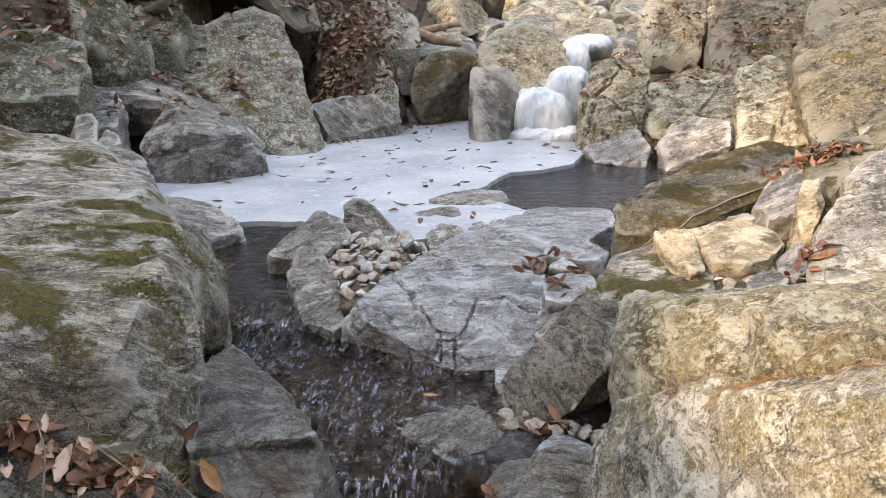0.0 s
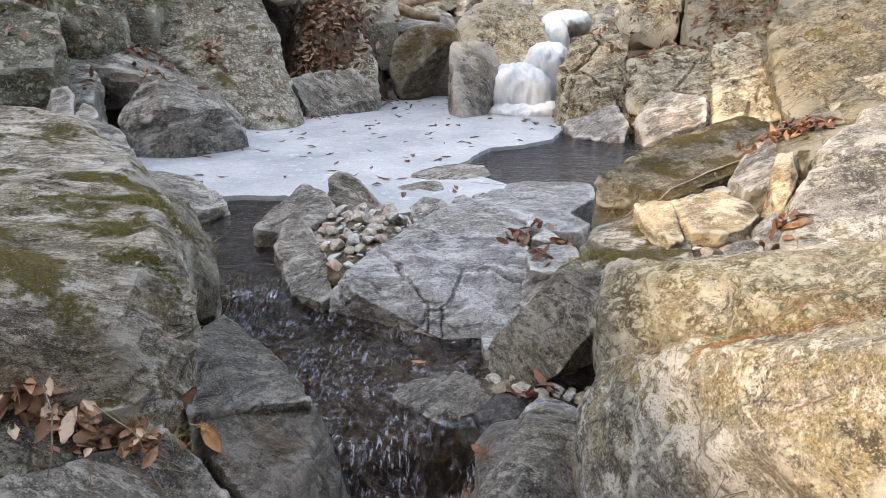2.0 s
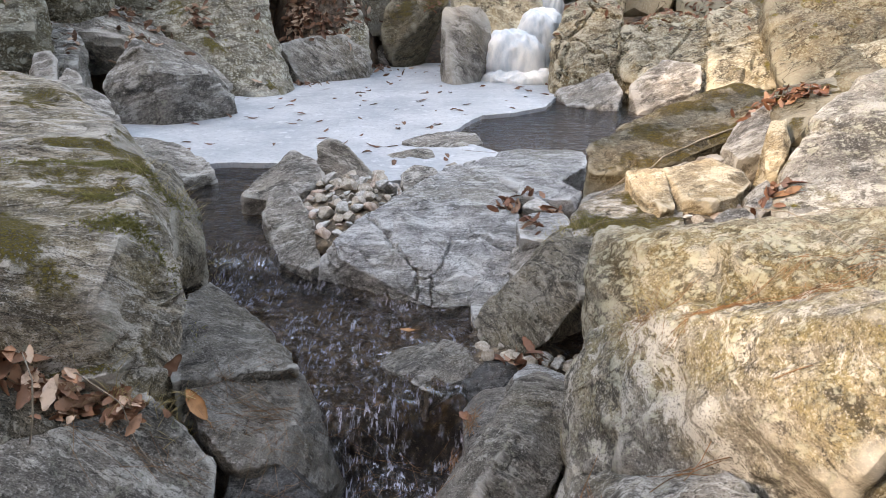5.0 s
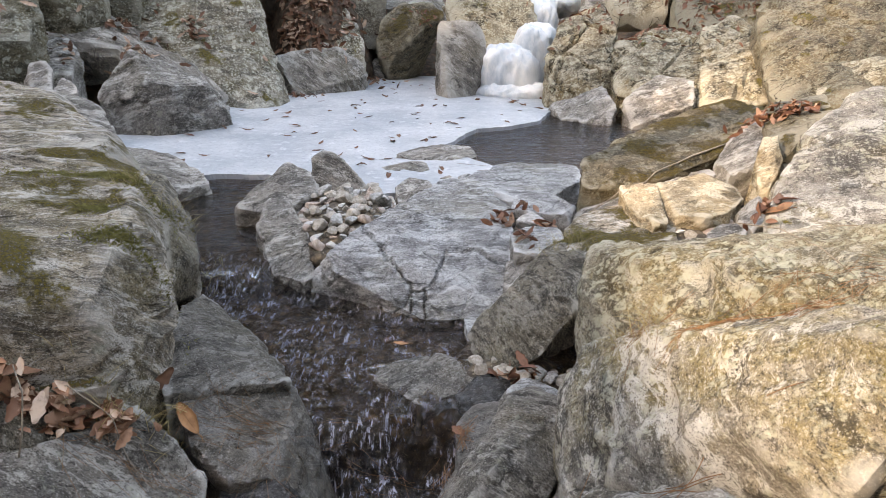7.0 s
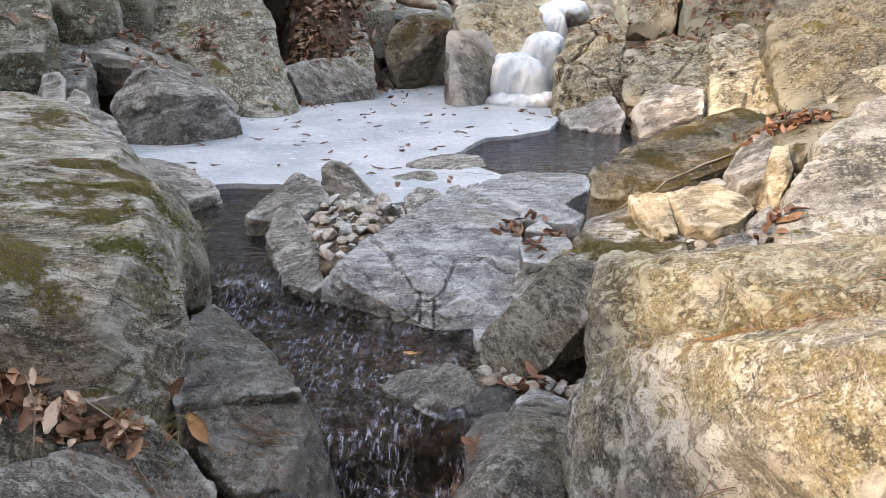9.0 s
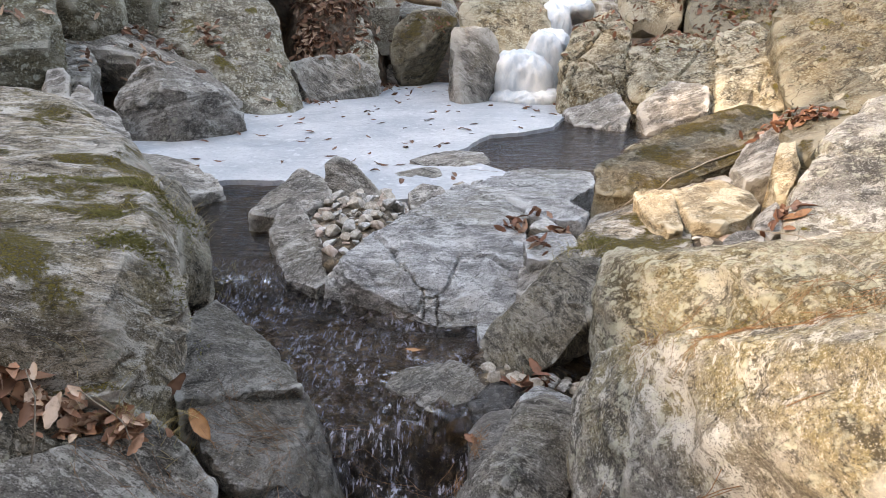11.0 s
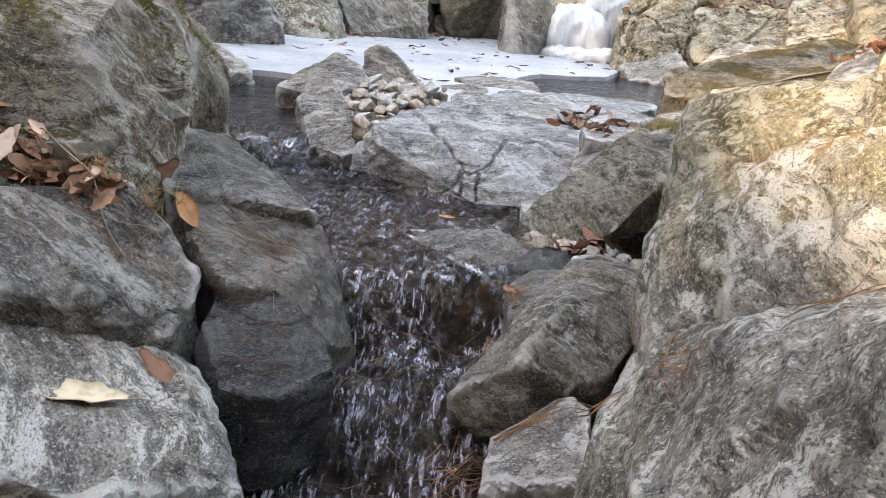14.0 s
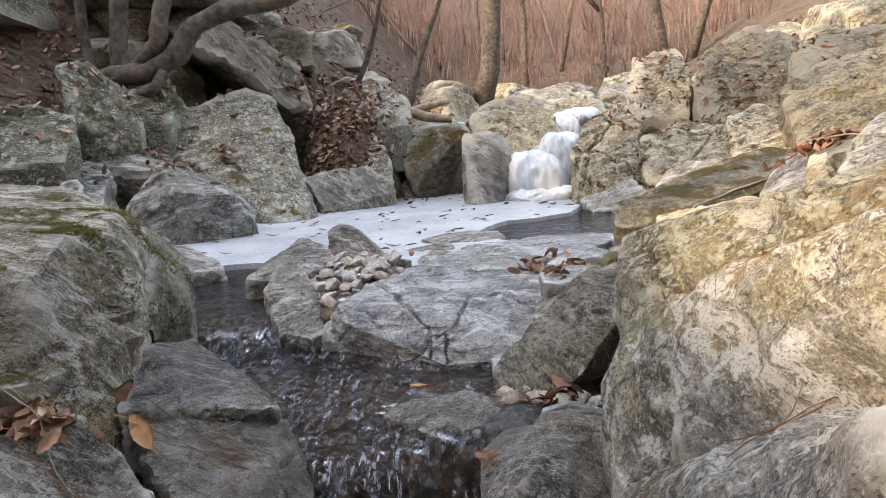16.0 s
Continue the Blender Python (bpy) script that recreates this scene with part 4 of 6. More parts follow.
rock("rock", (-2.967, 4.755, 0.554), [(-59, 52, 0.297), (132, -17, 0.27), (0, -90, 0.455), (32, 1, 0.403), (89, -16, 0.367), (97, -15, 0.35), (-47, -3, 0.468), (-85, 39, 0.358), (-90, -3, 0.453), (-156, -6, 0.386), (144, 68, 0.45), (7, -1, 0.438), (-149, 0, 0.386), (-58, 60, 0.33), (63, 56, 0.492), (-14, 34, 0.443)],
     "mosslichen", 5, "large dark boulder blotched with pale lichen")
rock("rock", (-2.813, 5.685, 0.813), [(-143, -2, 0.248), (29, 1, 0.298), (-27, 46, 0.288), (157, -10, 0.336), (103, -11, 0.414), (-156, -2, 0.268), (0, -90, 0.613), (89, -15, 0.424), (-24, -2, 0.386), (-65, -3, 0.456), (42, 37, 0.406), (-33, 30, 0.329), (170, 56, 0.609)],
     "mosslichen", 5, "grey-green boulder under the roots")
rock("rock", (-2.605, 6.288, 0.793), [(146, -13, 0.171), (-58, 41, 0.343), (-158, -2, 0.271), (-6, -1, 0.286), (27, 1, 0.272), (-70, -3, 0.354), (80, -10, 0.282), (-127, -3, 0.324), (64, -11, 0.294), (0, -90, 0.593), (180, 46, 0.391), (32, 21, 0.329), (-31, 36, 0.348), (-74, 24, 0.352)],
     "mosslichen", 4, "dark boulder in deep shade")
rock("boulder", (-1.839, 6.345, 0.552), [(-113, -3, 0.526), (-69, 46, 0.208), (128, -11, 0.511), (79, -89, 0.672), (-52, 45, 0.237), (36, -3, 0.49), (142, -10, 0.552), (105, -12, 0.583), (-79, 44, 0.244), (152, -12, 0.604), (24, 7, 0.451), (-113, -83, 0.709), (-173, -2, 0.689), (158, 56, 0.686), (-4, 25, 0.431), (177, 25, 0.669), (-20, 36, 0.357), (-133, -4, 0.622), (55, 61, 0.743), (-42, -84, 0.736), (-109, 45, 0.436), (-96, 23, 0.411), (23, -8, 0.598), (-1, -11, 0.795), (-42, -11, 0.969), (32, -61, 0.781)],
     "lichengrey", 6, "large pale lichen-spotted boulder above the pool")
rock("boulder", (-2.221, 7.67, 1.61), [(-158, -55, 0.279), (24, 49, 0.26), (119, -39, 0.436), (-51, 47, 0.422), (162, -53, 0.331), (127, -45, 0.407), (87, -14, 0.57), (-64, 48, 0.468), (18, 9, 0.566), (-167, 36, 0.77), (-161, -20, 0.515), (10, -73, 0.747), (30, 66, 0.42), (-89, 54, 0.564), (-47, 21, 0.682), (-53, 37, 0.522), (-105, 51, 0.627), (-113, -35, 0.626), (64, 21, 0.549), (-90, 0, 0.77), (68, 15, 0.571), (-162, -7, 0.623), (-103, -21, 0.719), (-154, -10, 0.614), (-93, -22, 0.796), (-37, -14, 1.051), (33, 45, 0.323)],
     "dark", 5, "dark overhanging boulder above a hollow", chips=0)
# added black rock: its colour supplies the shade of the cavern here
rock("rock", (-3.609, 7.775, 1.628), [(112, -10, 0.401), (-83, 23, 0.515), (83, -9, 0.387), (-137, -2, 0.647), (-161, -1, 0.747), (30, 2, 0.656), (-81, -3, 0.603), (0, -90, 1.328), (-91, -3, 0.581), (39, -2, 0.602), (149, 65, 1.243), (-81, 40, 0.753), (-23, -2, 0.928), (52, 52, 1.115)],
     "black", 4, "black rock standing in for the deep shade behind the roots")
rock("boulder", (-0.93, 6.959, 0.153), [(-60, -90, 0.259), (132, 28, 0.223), (-67, 41, 0.289), (-48, -4, 0.374), (-57, 32, 0.29), (112, 44, 0.207), (-139, -4, 0.558), (67, 46, 0.256), (22, -17, 0.422), (-169, -2, 0.46), (147, 60, 0.222), (111, 70, 0.192), (44, 57, 0.237), (29, 8, 0.39), (14, -3, 0.403), (-179, 4, 0.423), (19, 14, 0.37), (-70, 55, 0.299), (-174, -9, 0.466), (-172, -66, 0.405)],
     "grey", 5, "grey layered rock ledge below a leafy gully", chips=1)
rock("boulder", (-0.835, 7.499, 0.341), [(0, -90, 0.441), (-175, -1, 0.301), (-69, 49, 0.303), (115, -24, 0.295), (45, -16, 0.255), (164, -15, 0.293), (153, -15, 0.289), (17, 22, 0.233), (-162, -2, 0.35), (11, 2, 0.229), (-74, -4, 0.473), (178, 21, 0.332), (-69, 42, 0.313), (34, -18, 0.253), (107, 70, 0.433), (-91, -3, 0.5), (15, -9, 0.26)],
     "lichengrey", 5, "upright grey rock beside a leafy gully", chips=1)
rock("rock", (-0.979, 8.399, 0.828), [(9, -1, 0.549), (0, -90, 0.528), (113, -32, 0.246), (-74, 43, 0.449), (-91, -3, 0.597), (-174, -2, 0.62), (171, 35, 0.48), (113, 70, 0.462), (-70, -4, 0.582), (143, -38, 0.408), (89, -38, 0.377), (39, 55, 0.558), (-54, 48, 0.501)],
     "lichengrey", 4, "pale rock ledge above the gully")
rock("rock", (-0.386, 8.0, 0.072), [(-79, 61, 0.057), (0, -90, 0.122), (-55, 69, 0.061), (96, -22, 0.162), (156, -11, 0.165), (89, -28, 0.157), (-118, -4, 0.178), (29, -14, 0.155), (-61, -4, 0.183), (57, 67, 0.123), (18, 24, 0.138), (168, 25, 0.17), (20, 13, 0.144), (166, 16, 0.17), (172, -2, 0.182), (15, -3, 0.166)],
     "grey", 4, "small grey stone at the ice's edge")
rock("boulder", (-0.088, 8.0, 0.395), [(106, -10, 0.266), (1, -20, 0.249), (-41, -16, 0.237), (-27, -23, 0.225), (-83, 52, 0.308), (69, -18, 0.318), (121, -12, 0.258), (-100, 47, 0.311), (124, 68, 0.401), (-72, 49, 0.319), (-178, -15, 0.397), (133, -14, 0.283), (174, 8, 0.34), (0, -90, 0.445), (-109, 29, 0.332), (-14, -22, 0.232), (39, -25, 0.317), (163, 38, 0.355), (-59, -15, 0.295), (-110, 13, 0.388), (24, 39, 0.475), (-160, -18, 0.459), (147, -23, 0.349), (169, -23, 0.396), (-67, -16, 0.332), (-51, 19, 0.334), (-149, -30, 0.524), (-90, -34, 0.499)],
     "mossbrown", 5, "rounded brown boulder beside a dark hollow", p=30, chips=1)
rock("rock", (0.453, 6.789, 0.314), [(-74, 33, 0.098), (0, -90, 0.413), (-176, -1, 0.243), (116, -10, 0.273), (92, -12, 0.293), (171, 0, 0.257), (-65, 28, 0.099), (-48, 9, 0.138), (3, -1, 0.253), (-150, -3, 0.299), (-30, -3, 0.188), (26, -9, 0.319), (-114, 26, 0.202), (7, 11, 0.273), (43, 63, 0.411), (47, -9, 0.342), (136, 60, 0.43), (-47, -2, 0.2), (-38, 2, 0.165)],
     "grey", 4, "upright grey block beside the frozen fall")
rock("rock", (0.818, 7.875, 0.673), [(-61, 47, 0.211), (117, -46, 0.037), (-64, 40, 0.217), (125, -52, 0.08), (10, 64, 0.435), (-98, -6, 0.532), (-79, 29, 0.338), (158, 69, 0.464), (146, -28, 0.213), (6, 33, 0.482), (-85, 66, 0.329), (166, 35, 0.474), (164, 27, 0.463), (109, -57, 0.108), (167, 1, 0.437), (3, 0, 0.532), (90, -59, 0.164), (-39, -4, 0.467), (-54, -5, 0.484), (-20, -2, 0.489), (56, -52, 0.308), (-152, -3, 0.634)],
     "warmcliff", 4, "sunlit tan boulder bridging the fall")
rock("boulder", (1.578, 6.643, 0.369), [(125, -24, 0.316), (-96, 49, 0.333), (-14, -2, 0.342), (117, -22, 0.347), (24, -17, 0.44), (14, -17, 0.408), (166, -1, 0.292), (-3, -81, 0.51), (149, 45, 0.359), (-100, 62, 0.349), (163, 12, 0.261), (-72, 35, 0.396), (1, 27, 0.451), (-73, -80, 0.574), (-112, 36, 0.447), (116, -74, 0.504), (147, -10, 0.294), (-63, -3, 0.619), (-172, 6, 0.444), (-88, -3, 0.752), (-174, -62, 0.625), (171, -48, 0.56), (-175, -6, 0.494), (173, -5, 0.367)],
     "warmcliff", 6, "great rounded sunlit boulder beside the frozen fall", p=16, crack=1.5)
rock("boulder", (1.483, 5.778, 0.006), [(0, -90, 0.207), (-127, 68, 0.078), (75, -26, 0.354), (4, -9, 0.259), (135, 57, 0.183), (93, -59, 0.298), (-171, -3, 0.24), (-124, -3, 0.27), (-21, -3, 0.284), (-2, 13, 0.256), (122, 43, 0.258), (-8, -2, 0.258), (165, -1, 0.289), (158, 13, 0.292)],
     "pale", 5, "grey foot rock at the waterline")
rock("boulder", (2.335, 6.338, 0.284), [(-87, 63, 0.23), (0, -90, 0.384), (127, -25, 0.523), (173, -1, 0.512), (160, 0, 0.499), (64, -37, 0.602), (-25, -3, 0.417), (-109, 81, 0.313), (62, 70, 0.506), (137, 50, 0.496), (-18, -3, 0.406), (-76, 57, 0.275), (-13, 8, 0.423), (-143, 44, 0.472), (-2, -12, 0.489), (-9, -14, 0.452), (-158, -4, 0.695), (-66, -3, 0.723)],
     "warmcliff", 5, "fractured sunlit rock face", crack=2.6)
rock("boulder", (2.067, 5.602, 0.122), [(0, -90, 0.222), (-92, 62, 0.127), (-74, -3, 0.253), (-95, 47, 0.155), (130, -13, 0.184), (81, -25, 0.249), (135, -19, 0.193), (-12, -2, 0.267), (149, 34, 0.193), (146, 23, 0.191), (64, 70, 0.256), (155, -1, 0.231), (-172, -4, 0.346)],
     "pale", 5, "pale wedge-shaped rock at the cliff's foot")
rock("boulder", (2.912, 6.275, 0.362), [(161, 0, 0.259), (0, -90, 0.462), (-100, 65, 0.244), (-29, -3, 0.445), (49, -36, 0.636), (33, -39, 0.579), (-15, 21, 0.399), (123, -27, 0.501), (112, -28, 0.565), (6, 52, 0.476), (15, -31, 0.552), (139, 42, 0.442), (-5, -32, 0.516), (-72, 61, 0.278), (-89, -3, 0.984), (-167, 47, 0.339)],
     "warmcliff", 5, "fractured sunlit rock face", crack=3.0)
rock("boulder", (3.855, 5.954, 0.645), [(-119, 65, 0.319), (-13, -89, 0.668), (-24, -3, 0.52), (-33, 7, 0.497), (166, -1, 0.836), (75, -35, 0.93), (90, 68, 0.792), (152, 1, 0.842), (-137, 59, 0.408), (138, 37, 0.81), (100, -31, 0.959), (119, -32, 0.948), (167, -83, 0.735), (-28, -50, 0.759), (-36, -3, 0.626), (-102, -3, 1.388), (-127, -5, 1.447)],
     "browncliff", 5, "tall stained rock face on the bank", crack=2.0)
rock("rock", (2.639, 8.686, 1.138), [(162, 0, 0.254), (-90, 47, 0.36), (-72, 51, 0.316), (119, -25, 0.351), (-19, -2, 0.439), (14, -90, 0.54), (135, 55, 0.416), (-9, 14, 0.461), (1, -19, 0.545), (17, -19, 0.622), (-90, -3, 0.904)],
     "warmcliff", 4, "sunlit blocky outcrop above the fall")
rock("rock", (3.551, 8.269, 1.091), [(-100, 55, 0.395), (-20, 6, 0.603), (114, -24, 0.621), (158, 0, 0.484), (126, -30, 0.555), (144, 37, 0.541), (-4, -14, 0.706), (126, -69, 0.659), (51, -32, 0.865), (26, -78, 0.704), (-89, -73, 0.928), (-43, -75, 0.834), (36, -34, 0.823), (-107, 52, 0.43), (159, -64, 0.745), (6, 49, 0.863), (-146, -72, 0.922), (-26, -4, 0.762), (-89, -3, 1.291), (-147, -6, 1.231), (-146, -14, 1.288)],
     "browncliff", 4, "stained outcrop with dead leaves on its ledges")
rock("rock", (4.532, 7.052, 0.788), [(-94, 54, 0.431), (-31, -2, 0.565), (68, -75, 0.646), (67, -34, 0.854), (122, -76, 0.665), (-109, 71, 0.589), (162, -1, 0.934), (66, 70, 1.023), (151, 1, 0.888), (126, -19, 0.867), (-131, -72, 0.968), (140, 33, 0.98), (163, -64, 0.844), (-172, -66, 0.943), (-124, 51, 0.689), (-174, -4, 1.252), (-106, -11, 1.564), (-172, -26, 1.325)],
     "browncliff", 4, "weathered outcrop on the upper bank")
rock("rock", (1.891, 3.064, 0.267), [(-26, -3, 0.121), (0, -90, 0.267), (-49, -2, 0.191), (162, 0, 0.195), (144, -2, 0.198), (158, 77, 0.236), (174, 73, 0.245), (62, -20, 0.425), (150, 1, 0.187), (-169, -2, 0.382), (92, 68, 0.333), (-27, 4, 0.144), (145, 29, 0.245), (146, 12, 0.214)],
     "mossbrown", 4, "brown rock shelf covered with dead leaves")
rock("boulder", (0.436, 1.475, -0.117), [(0, -90, 0.083), (62, 87, 0.076), (-7, -1, 0.075), (-136, -3, 0.09), (-90, -3, 0.11), (179, -1, 0.075), (34, -11, 0.072), (134, -8, 0.087), (-20, 82, 0.085), (162, 0, 0.08), (80, -17, 0.089), (-170, 79, 0.089), (59, 72, 0.083), (46, 65, 0.086), (128, 60, 0.1)],
     "slab", 5, "pale grey stone above the leaning rock")
rock("rock", (-3.126, 8.433, 1.161), [(113, -15, 0.463), (-85, 27, 0.42), (80, -13, 0.431), (-83, -3, 0.56), (0, -90, 0.961), (27, 0, 0.815), (-86, 44, 0.545), (-152, -3, 0.916), (17, -1, 0.881), (-165, -2, 0.943), (155, 61, 0.904), (53, 55, 0.862)],
     "dark", 4, "dark rock at the back of the hollow")
rock("boulder", (0.165, 1.665, -0.139), [(0, -90, 0.08), (100, 83, 0.050), (-80, 80, 0.056), (-64, 4, 0.115), (-172, 10, 0.19), (7, 6, 0.15), (58, -4, 0.12), (117, 2, 0.125), (-125, 8, 0.15), (151, 0, 0.17), (-30, 10, 0.16)],
     "damp", 6, "flat wet rock washed by the stream", ledge=1.6)
rock("boulder", (0.345, 1.60, -0.135), [(0, -90, 0.08), (130, 70, 0.045), (-70, 62, 0.050), (-64, 0, 0.05), (20, 0, 0.13), (-160, 4, 0.13), (100, 0, 0.06), (160, 30, 0.10)],
     "black", 5, "dark layered stone at the edge of the stream", ledge=1.6)
rock("boulder", (0.278, 1.365, -0.228), [(175, 0, 0.061), (-26, -2, 0.03), (90, -5, 0.111), (0, -90, 0.172), (133, -4, 0.088), (-166, 79, 0.153), (3, 0, 0.074), (-91, -3, 0.117), (-60, 71, 0.153), (173, 61, 0.147), (118, 68, 0.173), (153, 43, 0.141), (-35, 39, 0.12)],
     "wet", 5, "layered brown ledge beside the cascade")
# roof rock above the view, added only to keep sky light off the hollow
rock("boulder", (-2.95, 7.75, 2.80), [(0, -90, 0.62), (-90, -50, 0.80), (0, -20, 0.85), (180, -10, 0.95), (90, 0, 1.0), (-90, 10, 0.95), (-60, 40, 0.8), (60, 60, 0.6), (-120, 62, 0.62), (-30, 0, 0.95), (-145, 5, 1.0)],
     "dark", 5, "unseen dark rock added to shade the hollow below")
# ---- end of boulders ----


def tubes(name, lines, mat, sides=5):
    """Round rods along polylines of (x, y, z, radius)."""
    verts, faces = [], []
    for line in lines:
        line = np.asarray(line, float)
        base = len(verts)
        for k, (x, y, z, r) in enumerate(line):
            a, b = line[max(k - 1, 0), :3], line[min(k + 1, len(line) - 1), :3]
            d = (b - a) / (np.linalg.norm(b - a) + 1e-9)
            u = np.cross(d, (0.31, 0.87, 0.21))
            u /= np.linalg.norm(u) + 1e-9
            w = np.cross(d, u)
            for s in range(sides):
                t = 2 * math.pi * s / sides
                verts.append(np.array((x, y, z)) + r * (math.cos(t) * u + math.sin(t) * w))
        for k in range(len(line) - 1):
            for s in range(sides):
                t = (s + 1) % sides
                faces.append((base + k * sides + s, base + k * sides + t, base + (k + 1) * sides + t, base + (k + 1) * sides + s))
        faces.append(tuple(base + s for s in range(sides))[::-1])
        faces.append(tuple(base + (len(line) - 1) * sides + s for s in range(sides)))
    return mesh_of(name, verts, faces, mat)


def drop(x, y, top=6.0, past=()):
    """The first surface straight below a place: its point, normal and name."""
    z = top
    for _ in range(6):
        hit, place, normal, _, ob, _ = scene.ray_cast(GRAPH, (x, y, z), (0, 0, -1))
        if not hit:
            return Vector((x, y, 0)), Vector((0, 0, 1)), ""
        if ob.name.split(".")[0] not in past:
            return place, normal, ob.name
        z = place.z - 0.002
    return place, normal, ob.name


bpy.context.view_layer.update()
GRAPH = bpy.context.evaluated_depsgraph_get()


# ---- small materials ----
def plain(name, a, b, scale, rough=0.7, bump=0.004, detail=6):
    s = Nodes(name)
    f = s.noise(s.coord, scale, detail, 0.65)
    g = s.noise(s.coord, scale * 6, 4, 0.65)
    c = s.mix(s.ramp(f, 0.35, 0.65), a, b)
    c = s.mix(s.ramp(g, 0.5, 0.8, 0, 0.4), c, scaled(b, 1.3))
    return s.done(c, rough, s.bump(g, bump))


def leaf_material(name, a, b, pale):
    s = Nodes(name)
    tint = s.add("ShaderNodeObjectInfo").outputs["Random"]
    geo = s.add("ShaderNodeNewGeometry").outputs["Random Per Island"]
    f = s.noise(s.coord, 40, 5, 0.65)
    c = s.mix(s.math("FRACT", s.math("ADD", tint, geo)), a, b)
    c = s.mix(s.ramp(geo, 0.6, 0.85), c, pale)
    c = s.mix(s.ramp(f, 0.45, 0.7, 0, 0.55), c, scaled(a, 0.45))
    s.bsdf.inputs["Specular IOR Level"].default_value = 0.25
    return s.done(c, 0.62, s.bump(f, 0.002))


LEAF = leaf_material("dead_oak_leaf", (0.116, 0.0558, 0.0372), (0.24, 0.121, 0.0775), (0.449, 0.31, 0.232))
LEAF_RED = leaf_material("russet_leaf", (0.128, 0.0544, 0.0352), (0.24, 0.106, 0.064), (0.352, 0.208, 0.144))
LEAF_ORANGE = leaf_material("orange_brown_leaf", (0.315, 0.15, 0.072), (0.405, 0.203, 0.0975), (0.42, 0.225, 0.12))
LEAF_TAN = leaf_material("tan_leaf", (0.17, 0.075, 0.045), (0.40, 0.215, 0.14), (0.60, 0.44, 0.34))
LEAF_PALE = leaf_material("bleached_leaf", (0.468, 0.377, 0.26), (0.546, 0.455, 0.325), (0.572, 0.481, 0.351))
NEEDLE = plain("pine_needle", (0.182, 0.084, 0.0392), (0.336, 0.168, 0.077), 30)
TWIG = plain("grey_twig", (0.156, 0.124, 0.091), (0.325, 0.273, 0.221), 25)
BARK = plain("grey_brown_bark", (0.066, 0.0516, 0.0432), (0.168, 0.138, 0.116), 14, 0.9, 0.02)
LOGWOOD = plain("weathered_wood", (0.24, 0.165, 0.12), (0.45, 0.33, 0.24), 12, 0.85, 0.01)
TWIGS_FAR = plain("bare_twigs", (0.136, 0.088, 0.08), (0.264, 0.179, 0.16), 2.0, 0.9)
GRASS = plain("dry_grass", (0.312, 0.24, 0.108), (0.504, 0.408, 0.204), 20)
MOSS = plain("moss", (0.117, 0.111, 0.026), (0.286, 0.26, 0.078), 60, 0.95, 0.01)


# ---- leaves ----
def leaf_shape(length, lobes, rng, steps=9, curled=1.0):
    """One curled oak leaf: rows across its length."""
    curl, bend, twist = curled * rng.uniform(-0.5, 1.6), curled * rng.uniform(-1.0, 1.6), curled * rng.uniform(-0.9, 0.9)
    verts, faces = [], []
    for i in range(steps):
        u = i / (steps - 1)
        w = 0.20 * max(0.02, math.sin(math.pi * min(1, u * 0.94 + 0.03))) ** 0.75 * (1 + (0.15 if lobes else 0) * math.cos(2 * math.pi * lobes * u + 0.6))
        jag = 1 + 0.07 * rng.uniform(-1, 1)
        for v in (-jag, -0.45, 0.45, jag):
            z = 0.5 * curl * abs(v) ** 1.6 * w + bend * 0.25 * (u - 0.4) ** 2 + twist * 0.25 * v * w * (u - 0.5) + 0.015 * rng.uniform(-1, 1)
            verts.append((length * w * v, length * (u - 0.5), length * z))
    for i in range(steps - 1):
        for j in range(3):
            a = i * 4 + j
            faces.append((a, a + 1, a + 5, a + 4))
    low = min(v[2] for v in verts)
    return [(x, y, z - low) for x, y, z in verts], faces


def solid_leaf(name, length, lobes, rng, mat, curled=1.0, steps=9):
    """A leaf of real, small thickness with a stalk."""
    verts, faces = leaf_shape(length, lobes, rng, steps, curled)
    n, thick = len(verts), 0.0012
    top = [(x, y, z + thick) for x, y, z in verts]
    allv = verts + top
    allf = [tuple(reversed(f)) for f in faces] + [tuple(i + n for i in f) for f in faces]
    rim = [i * 4 for i in range(n // 4)] + [n - 3, n - 2] + [i * 4 + 3 for i in reversed(range(n // 4))] + [2, 1]
    allf += [(a, b, b + n, a + n) for a, b in zip(rim, rim[1:] + rim[:1])]
    x, y, z = verts[1][0] * 0.5 + verts[2][0] * 0.5, verts[0][1], verts[1][2]
    base = len(allv)
    for k, (dx, dy) in enumerate(((0, 0), (0.003, -0.12 * length), (0.0, -0.26 * length))):
        for a in range(3):
            t = 2.1 * a
            allv.append((x + dx + 0.0012 * math.cos(t), y + dy, z + 0.001 + 0.0012 * math.sin(t)))
    for k in range(2):
        for a in range(3):
            b = (a + 1) % 3
            allf.append((base + 3 * k + a, base + 3 * k + b, base + 3 * k + 3 + b, base + 3 * k + 3 + a))
    return mesh_of(name, allv, allf, mat)


rng = np.random.RandomState(5)
LEAVES = [solid_leaf("fallen_leaf", 0.10, 3 + k % 3, rng, LEAF if k % 3 else LEAF_RED) for k in range(7)]


def lay(ob, x, y, turn, tip=(0, 0), lift=0.002, past=("fallen_leaf",), top=6.0):
    """Put a thing on whatever lies below a place, tilted with it."""
    place, normal, _ = drop(x, y, top, past)
    q = Vector((0, 0, 1)).rotation_difference(normal.normalized().lerp(Vector((0, 0, 1)), 0.35))
    ob.matrix_world = Matrix.Translation(place + normal * lift) @ q.to_matrix().to_4x4() @ pose(0, 0, 0, tip[0], tip[1], turn) @ Matrix.Diagonal((*ob.scale, 1))
    return ob


